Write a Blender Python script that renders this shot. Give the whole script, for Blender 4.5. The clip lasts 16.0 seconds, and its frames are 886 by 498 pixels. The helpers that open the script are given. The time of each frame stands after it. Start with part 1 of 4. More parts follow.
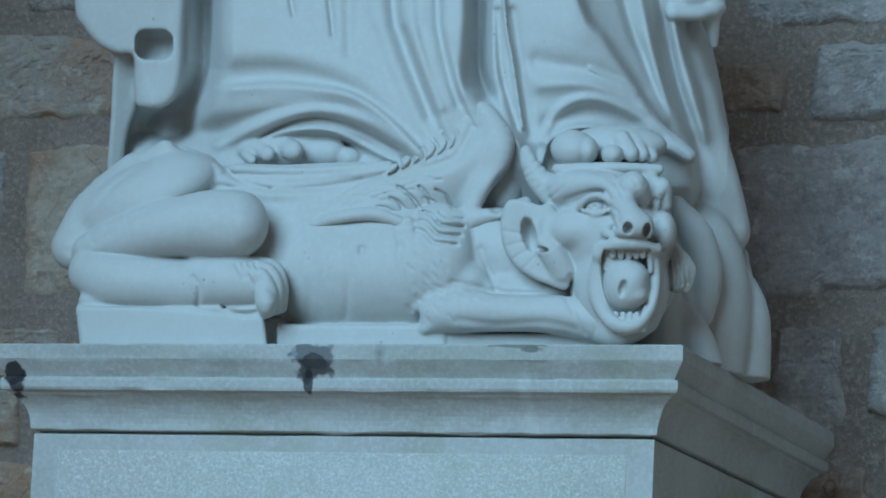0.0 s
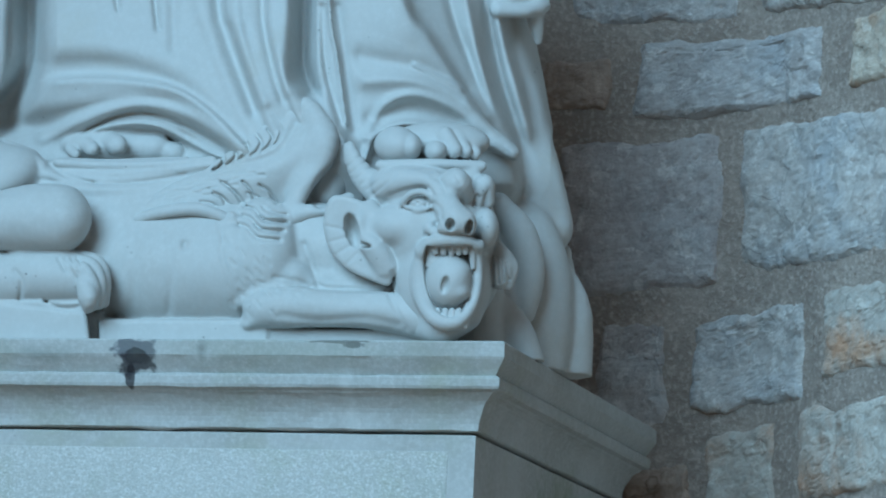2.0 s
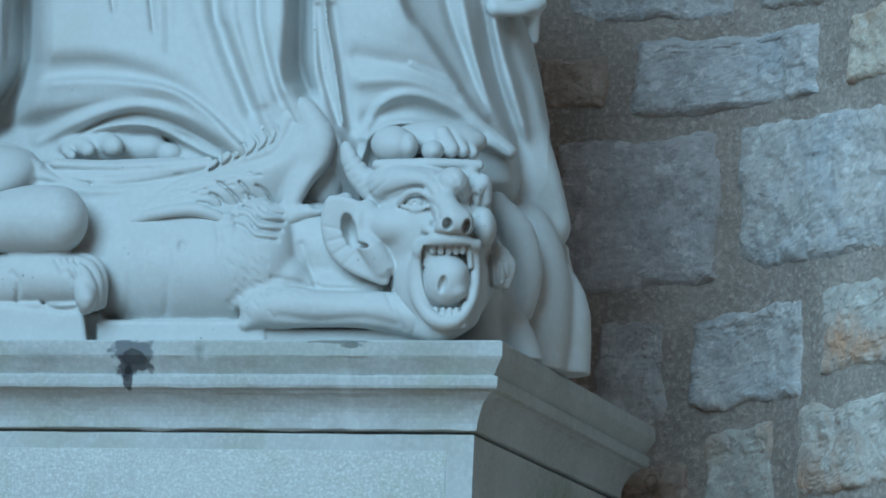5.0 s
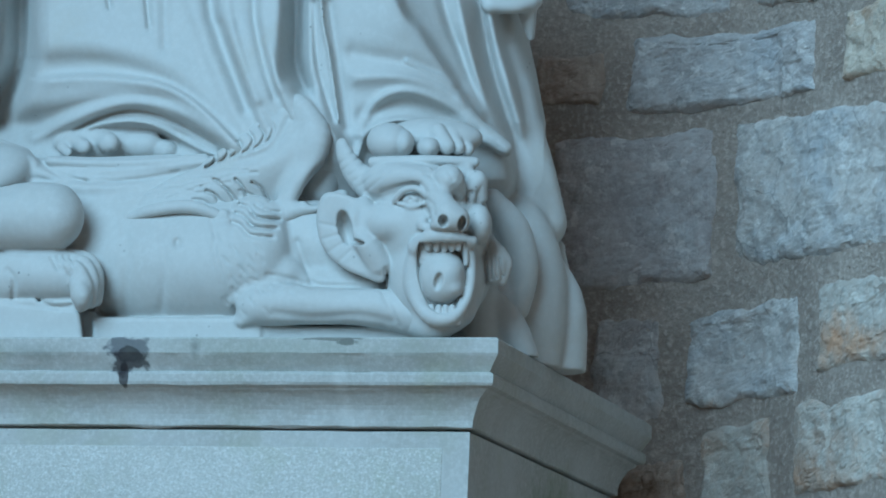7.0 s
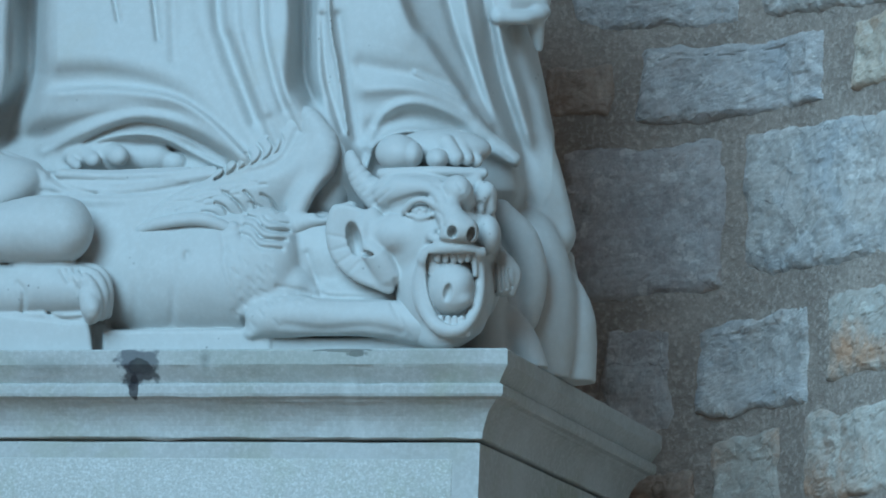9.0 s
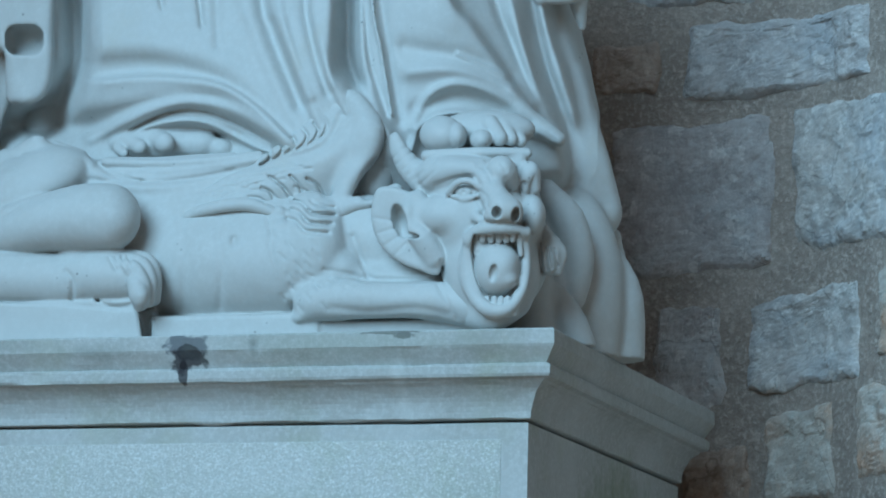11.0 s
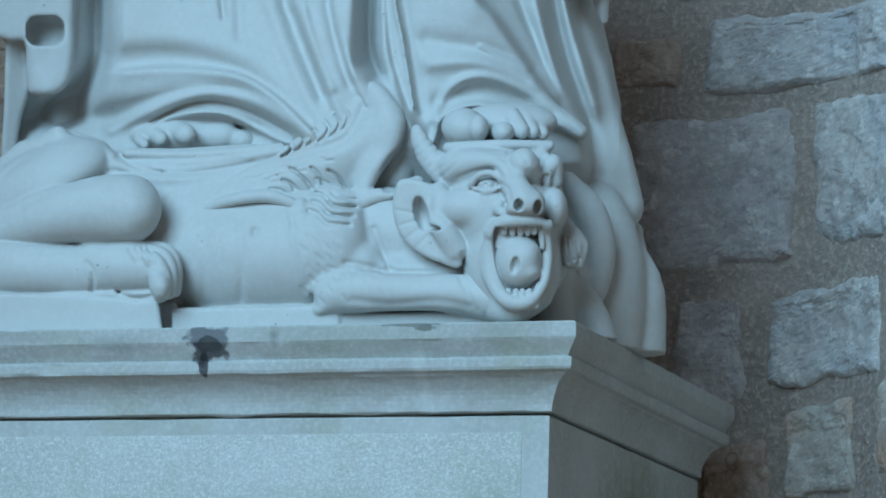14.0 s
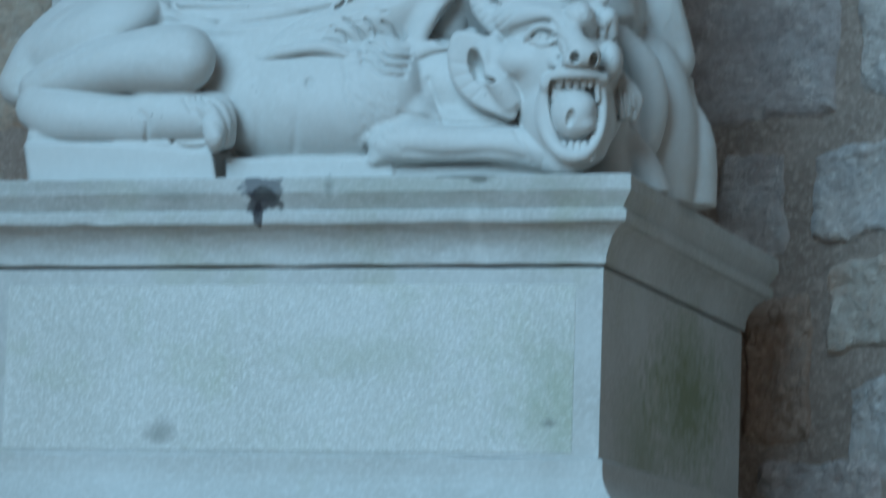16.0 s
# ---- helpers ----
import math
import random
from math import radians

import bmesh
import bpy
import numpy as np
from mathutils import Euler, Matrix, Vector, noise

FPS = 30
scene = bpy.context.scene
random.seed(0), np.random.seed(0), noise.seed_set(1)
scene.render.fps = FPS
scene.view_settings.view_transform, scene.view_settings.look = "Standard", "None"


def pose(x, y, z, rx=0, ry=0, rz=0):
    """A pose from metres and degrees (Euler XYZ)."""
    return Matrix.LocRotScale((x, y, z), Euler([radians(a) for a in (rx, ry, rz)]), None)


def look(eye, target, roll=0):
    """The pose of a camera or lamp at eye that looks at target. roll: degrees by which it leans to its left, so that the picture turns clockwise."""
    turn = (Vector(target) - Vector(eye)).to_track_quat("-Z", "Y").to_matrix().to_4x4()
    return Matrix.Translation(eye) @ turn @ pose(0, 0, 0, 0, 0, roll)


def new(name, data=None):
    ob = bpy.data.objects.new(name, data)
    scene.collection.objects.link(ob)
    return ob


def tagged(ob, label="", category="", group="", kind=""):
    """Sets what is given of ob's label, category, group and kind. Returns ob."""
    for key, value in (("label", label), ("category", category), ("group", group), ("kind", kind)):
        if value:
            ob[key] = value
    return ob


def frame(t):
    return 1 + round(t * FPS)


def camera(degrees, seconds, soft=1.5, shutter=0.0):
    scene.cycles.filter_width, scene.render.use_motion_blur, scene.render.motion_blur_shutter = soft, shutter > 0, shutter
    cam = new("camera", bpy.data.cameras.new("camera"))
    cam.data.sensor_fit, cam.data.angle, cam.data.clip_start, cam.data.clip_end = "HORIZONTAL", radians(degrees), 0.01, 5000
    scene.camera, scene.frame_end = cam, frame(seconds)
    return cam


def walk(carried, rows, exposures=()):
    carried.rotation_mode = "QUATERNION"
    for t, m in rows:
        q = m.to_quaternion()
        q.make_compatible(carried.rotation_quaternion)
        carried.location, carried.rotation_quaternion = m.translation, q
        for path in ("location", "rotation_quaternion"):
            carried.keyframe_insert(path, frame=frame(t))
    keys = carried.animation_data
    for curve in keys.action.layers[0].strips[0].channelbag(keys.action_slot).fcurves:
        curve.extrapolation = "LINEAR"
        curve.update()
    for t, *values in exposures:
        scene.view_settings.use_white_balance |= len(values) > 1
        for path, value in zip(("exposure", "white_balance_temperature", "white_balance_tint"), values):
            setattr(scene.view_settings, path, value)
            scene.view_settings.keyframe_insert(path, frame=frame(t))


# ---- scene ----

# ---------------------------------------------------------------- camera
cam = camera(13.187, 16.0, soft=1.8, shutter=0.5)
walk(cam, [
    (0, pose(1.6137, -4.4000, 1.6507, 99.3986, -2.7245, 18.0461)),
    (0.5, pose(1.6179, -4.3986, 1.6530, 99.1654, -2.7301, 18.0592)),
    (1, pose(1.6243, -4.3948, 1.6465, 99.6650, -2.5732, 16.7445)),
    (1.5, pose(1.6274, -4.3966, 1.6583, 99.4991, -2.6492, 16.0634)),
    (2, pose(1.6317, -4.4017, 1.6505, 99.4501, -2.6361, 15.5806)),
    (2.5, pose(1.6206, -4.3966, 1.6448, 99.2623, -2.6604, 15.2356)),
    (3, pose(1.6252, -4.3969, 1.6510, 99.1915, -2.6132, 15.4686)),
    (3.5, pose(1.6293, -4.3962, 1.6498, 99.2486, -2.3994, 15.6105)),
    (4, pose(1.6306, -4.3947, 1.6547, 99.4145, -2.2904, 15.7041)),
    (6.5, pose(1.6348, -4.3969, 1.6517, 99.3830, -2.4080, 15.4777)),
    (7, pose(1.6359, -4.3933, 1.6550, 99.3585, -2.3024, 15.6128)),
    (7.5, pose(1.6344, -4.3952, 1.6504, 99.5234, -2.1035, 15.7609)),
    (8, pose(1.6369, -4.3978, 1.6526, 99.5292, -2.1130, 15.7655)),
    (8.5, pose(1.6353, -4.3964, 1.6513, 99.5629, -2.1778, 15.6770)),
    (11, pose(1.6780, -4.3944, 1.6508, 99.2341, -1.2190, 17.1163)),
    (11.5, pose(1.6781, -4.3968, 1.6454, 99.0020, -1.3744, 16.9438)),
    (12, pose(1.6744, -4.3938, 1.6417, 98.9967, -1.3947, 17.1928)),
    (12.5, pose(1.6688, -4.3979, 1.6459, 98.8469, -1.1660, 17.1186)),
    (13, pose(1.6641, -4.3938, 1.6457, 98.9195, -1.0738, 17.1027)),
    (13.5, pose(1.6675, -4.3954, 1.6469, 99.0572, -1.1815, 17.2012)),
    (14, pose(1.6624, -4.3895, 1.6474, 99.1733, -1.4553, 17.2361)),
    (14.5, pose(1.6629, -4.3866, 1.6436, 99.0285, -1.5800, 17.2198)),
    (15, pose(1.6611, -4.3866, 1.6477, 98.9447, -1.7848, 17.3333)),
    (15.5, pose(1.6553, -4.3848, 1.6454, 98.6867, -1.8668, 17.4400)),
    (16, pose(1.5941, -4.4298, 1.6421, 96.9682, -1.8080, 17.0574)),
], exposures=[(0.0, -0.22, 5250, 12), (1.0, -0.18, 5250, 12), (2.0, -0.02, 5250, 12), (15.5, -0.02, 5250, 12), (16.0, -0.1, 5250, 12)])

# ---------------------------------------------------------------- light
world = bpy.data.worlds.new("overcast_sky")
scene.world = world
world.use_nodes = True
wn = world.node_tree
sky = wn.nodes.new("ShaderNodeTexSky")
sky.sky_type = "NISHITA"
sky.sun_disc = False
sky.sun_elevation = radians(33)
sky.sun_rotation = radians(190)
sky.air_density = 1.6
sky.dust_density = 3.0
wn.links.new(sky.outputs[0], wn.nodes["Background"].inputs[0])
wn.nodes["Background"].inputs[1].default_value = 0.017
sun_data = bpy.data.lights.new("sun", "SUN")
sun_data.energy = 2.8
sun_data.angle = radians(42)
sun_data.color = (0.545, 0.87, 0.955)
sun = new("sun", sun_data)
sun.matrix_world = look((-2.45, -8.3, 7.6), (0.0, 0.2, 2.4))

# ---------------------------------------------------------------- materials
def make_material(name, base, dark, light, grain=60.0, patch=4.0, rough=0.8, bump=0.25, bump_scale=90.0, stain=None, stain_scale=3.0, stain_amount=0.5,
                  per_object=0.0, pits=0.0, streak=0.0, marks=(), facet=0.0, speckle=0.0, speckle_scale=330.0, chips=0.0):
    """Mineral surface: two scales of tone, optional stain colour, pits and relief, all in metres."""
    m = bpy.data.materials.new(name)
    m.use_nodes = True
    nt = m.node_tree
    b = nt.nodes["Principled BSDF"]
    b.inputs["Roughness"].default_value = rough
    b.inputs["Specular IOR Level"].default_value = 0.3
    geo = nt.nodes.new("ShaderNodeNewGeometry")

    def tex(scale, detail, rgh=0.6, stretch=None):
        n = nt.nodes.new("ShaderNodeTexNoise")
        n.inputs["Scale"].default_value = scale
        n.inputs["Detail"].default_value = detail
        n.inputs["Roughness"].default_value = rgh
        if stretch:
            mp = nt.nodes.new("ShaderNodeMapping")
            mp.inputs["Scale"].default_value = stretch
            nt.links.new(geo.outputs["Position"], mp.inputs["Vector"])
            nt.links.new(mp.outputs[0], n.inputs["Vector"])
        else:
            nt.links.new(geo.outputs["Position"], n.inputs["Vector"])
        return n.outputs["Fac"]

    def ramp(fac, lo, hi, c0=(0, 0, 0, 1), c1=(1, 1, 1, 1)):
        r = nt.nodes.new("ShaderNodeValToRGB")
        r.color_ramp.elements[0].position, r.color_ramp.elements[1].position = lo, hi
        r.color_ramp.elements[0].color, r.color_ramp.elements[1].color = c0, c1
        nt.links.new(fac, r.inputs[0])
        return r.outputs[0]

    def mix(fac, a, c, mode="MIX"):
        x = nt.nodes.new("ShaderNodeMix")
        x.data_type, x.blend_type = "RGBA", mode
        for sock, v in ((x.inputs["Factor"], fac), (x.inputs["A"], a), (x.inputs["B"], c)):
            if isinstance(v, (int, float)):
                sock.default_value = v
            elif isinstance(v, tuple):
                sock.default_value = (*v, 1)
            else:
                nt.links.new(v, sock)
        return x.outputs["Result"]

    col = mix(ramp(tex(patch, 6), 0.35, 0.65), dark, base)
    col = mix(ramp(tex(grain, 5, 0.7), 0.45, 0.75), col, light)
    if per_object:
        info = nt.nodes.new("ShaderNodeObjectInfo")
        hue = nt.nodes.new("ShaderNodeValToRGB")
        cr = hue.color_ramp
        cr.elements[0].color, cr.elements[1].color = (0.62, 0.66, 0.74, 1), (1.25, 1.05, 0.82, 1)
        for p, c in ((0.25, (0.95, 0.98, 1.06, 1)), (0.5, (0.78, 0.80, 0.84, 1)), (0.75, (1.12, 1.10, 1.02, 1))):
            cr.elements.new(p).color = c
        nt.links.new(info.outputs["Random"], hue.inputs[0])
        col = mix(per_object, col, hue.outputs[0], "MULTIPLY")
    if stain:
        col = mix(ramp(tex(stain_scale, 5, 0.65), 0.62 - 0.25 * stain_amount, 0.80, (0, 0, 0, 1), (stain_amount + 0.3,) * 3 + (1,)), col, stain)
    if streak:
        col = mix(ramp(tex(14.0, 4, 0.6, (1.0, 1.0, 0.06)), 0.52, 0.75, (0, 0, 0, 1), (streak,) * 3 + (1,)), col, dark)
    height = tex(bump_scale, 8, 0.7)
    if speckle:
        # white and dark flecks of a pecked face
        fleck = tex(speckle_scale, 2, 0.5)
        col = mix(ramp(fleck, 0.56, 0.64, (0, 0, 0, 1), (speckle,) * 3 + (1,)), col, tuple(min(0.88, 1.22 * c) for c in light))
        col = mix(ramp(fleck, 0.33, 0.42, (speckle,) * 3 + (1,), (0, 0, 0, 1)), col, dark)
    if chips:
        # fresh pale breaks and dark flakes with hard outlines
        col = mix(ramp(tex(34.0, 4, 0.55), 0.60, 0.63, (0, 0, 0, 1), (chips,) * 3 + (1,)), col, tuple(1.18 * c for c in light))
        col = mix(ramp(tex(27.0, 5, 0.6, (1.0, 1.0, 1.5)), 0.37, 0.41, (chips,) * 3 + (1,), (0, 0, 0, 1)), col, tuple(0.78 * c for c in dark))
    if facet:
        # broken faces and cracks
        warp = nt.nodes.new("ShaderNodeVectorMath")
        warp.operation = "MULTIPLY_ADD"
        wn2 = nt.nodes.new("ShaderNodeTexNoise")
        wn2.inputs["Scale"].default_value = 14.0
        wn2.inputs["Detail"].default_value = 6.0
        nt.links.new(geo.outputs["Position"], wn2.inputs["Vector"])
        nt.links.new(wn2.outputs["Color"], warp.inputs[0])
        warp.inputs[1].default_value = (0.09, 0.09, 0.09)
        nt.links.new(geo.outputs["Position"], warp.inputs[2])
        cells = nt.nodes.new("ShaderNodeTexVoronoi")
        cells.inputs["Scale"].default_value = 15.0
        nt.links.new(warp.outputs[0], cells.inputs["Vector"])
        lines = nt.nodes.new("ShaderNodeTexVoronoi")
        lines.feature = "DISTANCE_TO_EDGE"
        lines.inputs["Scale"].default_value = 9.0
        nt.links.new(warp.outputs[0], lines.inputs["Vector"])
        crack = ramp(lines.outputs["Distance"], 0.0, 0.014)
        crack = mix(ramp(tex(7.0, 3), 0.50, 0.58), (1.0, 1.0, 1.0), crack)
        col = mix(0.4, col, crack, "MULTIPLY")
        col = mix(ramp(tex(26.0, 6, 0.75), 0.60, 0.68, (0, 0, 0, 1), (0.5, 0.5, 0.5, 1)), col, light)
        add = nt.nodes.new("ShaderNodeMath")
        add.operation = "MULTIPLY_ADD"
        nt.links.new(cells.outputs["Distance"], add.inputs[0])
        add.inputs[1].default_value = facet
        nt.links.new(height, add.inputs[2])
        height = add.outputs[0]
    for (mx, my, mz), (rx, ry, rz), tone, amount in marks:
        # a stain or break with a ragged outline at one place
        wob = nt.nodes.new("ShaderNodeTexNoise")
        wob.inputs["Scale"].default_value = 55.0
        wob.inputs["Detail"].default_value = 5.0
        nt.links.new(geo.outputs["Position"], wob.inputs["Vector"])
        mp = nt.nodes.new("ShaderNodeMapping")
        mp.vector_type = "TEXTURE"
        mp.inputs["Location"].default_value = (mx, my, mz)
        mp.inputs["Scale"].default_value = (2.5 * rx, 2.5 * ry, 2.5 * rz)
        nt.links.new(geo.outputs["Position"], mp.inputs["Vector"])
        ln = nt.nodes.new("ShaderNodeVectorMath")
        ln.operation = "LENGTH"
        nt.links.new(mp.outputs[0], ln.inputs[0])
        sm = nt.nodes.new("ShaderNodeMath")
        sm.operation = "MULTIPLY_ADD"
        nt.links.new(wob.outputs["Fac"], sm.inputs[0])
        sm.inputs[1].default_value = 0.64
        nt.links.new(ln.outputs["Value"], sm.inputs[2])
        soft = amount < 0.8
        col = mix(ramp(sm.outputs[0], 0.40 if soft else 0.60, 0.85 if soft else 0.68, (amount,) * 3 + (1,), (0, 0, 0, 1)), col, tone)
    if pits:
        v = nt.nodes.new("ShaderNodeTexVoronoi")
        v.inputs["Scale"].default_value = 60.0
        nt.links.new(geo.outputs["Position"], v.inputs["Vector"])
        hole = ramp(v.outputs["Distance"], 0.03, 0.14)
        some = ramp(tex(9.0, 2), 0.60, 0.66)
        hole = mix(some, (1.0, 1.0, 1.0), hole)
        col = mix(pits, col, hole, "MULTIPLY")
    nt.links.new(col, b.inputs["Base Color"])
    bp = nt.nodes.new("ShaderNodeBump")
    bp.inputs["Strength"].default_value = bump
    bp.inputs["Distance"].default_value = 0.01
    nt.links.new(height, bp.inputs["Height"])
    nt.links.new(bp.outputs[0], b.inputs["Normal"])
    return m


MARBLE = make_material("marble", (0.575, 0.575, 0.56), (0.545, 0.54, 0.52), (0.60, 0.60, 0.585), grain=110, patch=5, rough=0.55, bump=0.05, bump_scale=140,
                       stain=(0.50, 0.46, 0.38), stain_scale=8, stain_amount=0.12, pits=0.6)
STONE_TONES = dict(base=(0.52, 0.52, 0.505), dark=(0.43, 0.425, 0.40), light=(0.61, 0.61, 0.595), grain=150, patch=6, rough=0.85, bump=0.15,
                   stain=(0.36, 0.37, 0.24), stain_scale=5, stain_amount=0.3, pits=0.3, streak=0.5)
LIMESTONE = make_material("limestone", **STONE_TONES)
CRUST = (0.035, 0.03, 0.035)
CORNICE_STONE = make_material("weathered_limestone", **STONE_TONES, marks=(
    ((-0.022, 0.0, 2.286), (0.034, 0.05, 0.020), (0.13, 0.135, 0.15), 0.85), ((-0.022, 0.0, 2.272), (0.029, 0.05, 0.019), CRUST, 0.85), ((-0.027, 0.0, 2.256), (0.007, 0.05, 0.017), CRUST, 0.85),
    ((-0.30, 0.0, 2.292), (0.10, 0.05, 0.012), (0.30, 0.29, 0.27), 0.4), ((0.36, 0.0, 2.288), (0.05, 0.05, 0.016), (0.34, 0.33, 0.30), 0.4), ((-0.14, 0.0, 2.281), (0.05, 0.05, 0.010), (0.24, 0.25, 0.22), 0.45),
    ((-0.425, 0.0, 2.262), (0.018, 0.03, 0.016), CRUST, 0.95), ((-0.420, 0.0, 2.225), (0.016, 0.03, 0.040), CRUST, 0.9),
    ((0.066, 0.0, 2.286), (0.007, 0.03, 0.012), (0.20, 0.20, 0.19), 0.7), ((0.262, 0.0, 2.294), (0.016, 0.03, 0.006), (0.12, 0.12, 0.11), 0.8), ((0.24, 0.0, 2.298), (0.05, 0.03, 0.003), (0.16, 0.15, 0.14), 0.8),
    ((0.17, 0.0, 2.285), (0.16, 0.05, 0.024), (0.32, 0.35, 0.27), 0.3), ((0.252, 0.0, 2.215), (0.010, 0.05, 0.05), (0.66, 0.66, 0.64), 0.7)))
DIE_STONE = make_material("die_limestone", **STONE_TONES, marks=(((0.408, 0.50, 2.07), (0.06, 0.20, 0.10), (0.17, 0.21, 0.09), 0.75), ((0.408, 0.25, 1.99), (0.06, 0.12, 0.09), (0.20, 0.23, 0.12), 0.5)))
TOOLED = make_material("tooled_limestone", (0.61, 0.61, 0.585), (0.52, 0.52, 0.485), (0.75, 0.75, 0.72), grain=190, patch=5, rough=0.9, bump=0.45, bump_scale=190,
                       stain=(0.44, 0.48, 0.34), stain_scale=7, stain_amount=0.35, streak=0.4, speckle=0.5, marks=(((0.36, 0.04, 2.03), (0.07, 0.05, 0.08), (0.30, 0.36, 0.22), 0.45), ((0.10, 0.04, 2.08), (0.10, 0.05, 0.03), (0.36, 0.40, 0.28), 0.3), ((-0.16, 0.04, 1.985), (0.022, 0.05, 0.014), (0.22, 0.22, 0.20), 0.6), ((0.345, 0.04, 2.0), (0.010, 0.05, 0.006), (0.16, 0.17, 0.16), 0.7)))
ROUGH = dict(grain=70, patch=12, rough=0.85, bump=0.75, bump_scale=45, per_object=0.35, pits=0.5, facet=0.9, chips=0.45)
RUBBLE = {
    "grey": make_material("grey_rubble", (0.57, 0.50, 0.46), (0.42, 0.365, 0.345), (0.68, 0.63, 0.59), stain=(0.55, 0.55, 0.55), stain_scale=8, stain_amount=0.6, **ROUGH),
    "blue": make_material("blue_rubble", (0.60, 0.55, 0.52), (0.43, 0.40, 0.385), (0.72, 0.69, 0.66), stain=(0.54, 0.57, 0.61), stain_scale=8, stain_amount=0.6, **ROUGH),
    "tan": make_material("tan_rubble", (0.62, 0.55, 0.47), (0.48, 0.42, 0.36), (0.68, 0.65, 0.59), stain=(0.52, 0.26, 0.13), stain_scale=8, stain_amount=0.65, **ROUGH),
    "rust": make_material("rust_stained_rubble", (0.62, 0.55, 0.47), (0.48, 0.42, 0.36), (0.68, 0.65, 0.59), marks=(((0.731, 0.767, 2.408), (0.055, 0.055, 0.040), (0.60, 0.30, 0.15), 0.7), ((0.781, 0.717, 2.396), (0.05, 0.05, 0.022), (0.58, 0.32, 0.18), 0.6)), **ROUGH),
    "brown": make_material("brown_rubble", (0.50, 0.38, 0.30), (0.38, 0.28, 0.22), (0.60, 0.48, 0.40), stain=(0.30, 0.29, 0.28), stain_scale=9, stain_amount=0.4, **ROUGH),
}
MORTAR = make_material("lime_mortar", (0.48, 0.395, 0.335), (0.37, 0.30, 0.255), (0.57, 0.49, 0.43), grain=120, patch=10, rough=0.95, bump=1.0, bump_scale=60, pits=0.7, stain=(0.30, 0.24, 0.20), stain_scale=11, stain_amount=0.45, speckle=0.35, speckle_scale=120, chips=0.2)
# colours of unseen surfaces, chosen to bounce warm light into the shade
BOUNCE_GROUND = make_material("warm_bounce_ground", (0.55, 0.34, 0.22), (0.45, 0.28, 0.18), (0.62, 0.41, 0.28), grain=60, patch=2, rough=0.9, bump=0.4)
BOUNCE_PLASTER = make_material("warm_bounce_plaster", (0.72, 0.46, 0.31), (0.62, 0.39, 0.26), (0.78, 0.53, 0.38), grain=50, patch=2, rough=0.9, bump=0.3)


# ---------------------------------------------------------------- helpers
def mesh_object(name, bm, material, smooth=False):
    me = bpy.data.meshes.new(name)
    bm.to_mesh(me)
    bm.free()
    me.materials.append(material)
    if smooth:
        me.polygons.foreach_set("use_smooth", [True] * len(me.polygons))
    return new(name, me)


def part(name, bm, material, parent, label="", smooth=False):
    ob = mesh_object(name, bm, material, smooth)
    ob.parent = parent
    if label:
        tagged(ob, label)
    return ob


def box(bm, x0, y0, z0, x1, y1, z1, bevel=0.0):
    made = bmesh.ops.create_cube(bm, size=1.0, matrix=Matrix.LocRotScale(((x0 + x1) / 2, (y0 + y1) / 2, (z0 + z1) / 2), None, (x1 - x0, y1 - y0, z1 - z0)))
    if bevel:
        edges = {e for v in made["verts"] for e in v.link_edges}
        bmesh.ops.bevel(bm, geom=list(edges), offset=bevel, segments=2, profile=0.5, affect="EDGES")


# ---------------------------------------------------------------- the wall and the ground
TOP = 2.3                                     # top of the pedestal
WALL_Y, BEND_X, BEND_R, BEND = 0.95, 0.40, 0.35, radians(44)
ARC = BEND_R * BEND


def wall_at(s, out=0.0):
    """Plan of the wall's face: straight, then curving forwards, then straight; s runs along it, out is in front of it."""
    if s < BEND_X:
        x, y, a = s, WALL_Y, 0.0
    elif s < BEND_X + ARC:
        a = (s - BEND_X) / BEND_R
        x, y = BEND_X + BEND_R * math.sin(a), WALL_Y - BEND_R * (1 - math.cos(a))
    else:
        a, r = BEND, s - BEND_X - ARC
        x = BEND_X + BEND_R * math.sin(a) + r * math.cos(a)
        y = WALL_Y - BEND_R * (1 - math.cos(a)) - r * math.sin(a)
    return x - math.sin(a) * out, y - math.cos(a) * out


def build_wall():
    bm = bmesh.new()
    stops = [-4.0, -2.0, -1.0, 0.0, 0.3] + [BEND_X + ARC * i / 14 for i in range(15)] + [1.2, 2.0, 3.2]
    zs = [0.0, 1.5, 2.0, 2.5, 3.0, 4.6]
    front = [[bm.verts.new((*wall_at(s), z)) for z in zs] for s in stops]
    back = [[bm.verts.new((*wall_at(s, -0.45), z)) for z in zs] for s in stops]
    for i in range(len(stops) - 1):
        for j in range(len(zs) - 1):
            bm.faces.new((front[i][j], front[i + 1][j], front[i + 1][j + 1], front[i][j + 1]))
            bm.faces.new((back[i][j], back[i][j + 1], back[i + 1][j + 1], back[i + 1][j]))
        bm.faces.new((front[i][-1], front[i + 1][-1], back[i + 1][-1], back[i][-1]))
    for i in (0, -1):
        for j in range(len(zs) - 1):
            bm.faces.new((front[i][j], front[i][j + 1], back[i][j + 1], back[i][j]))
    bmesh.ops.recalc_face_normals(bm, faces=bm.faces[:])
    return tagged(mesh_object("wall_north", bm, MORTAR, True), "grey-brown lime mortar wall bending forward, set with rubble stones", "wall", kind="structure")


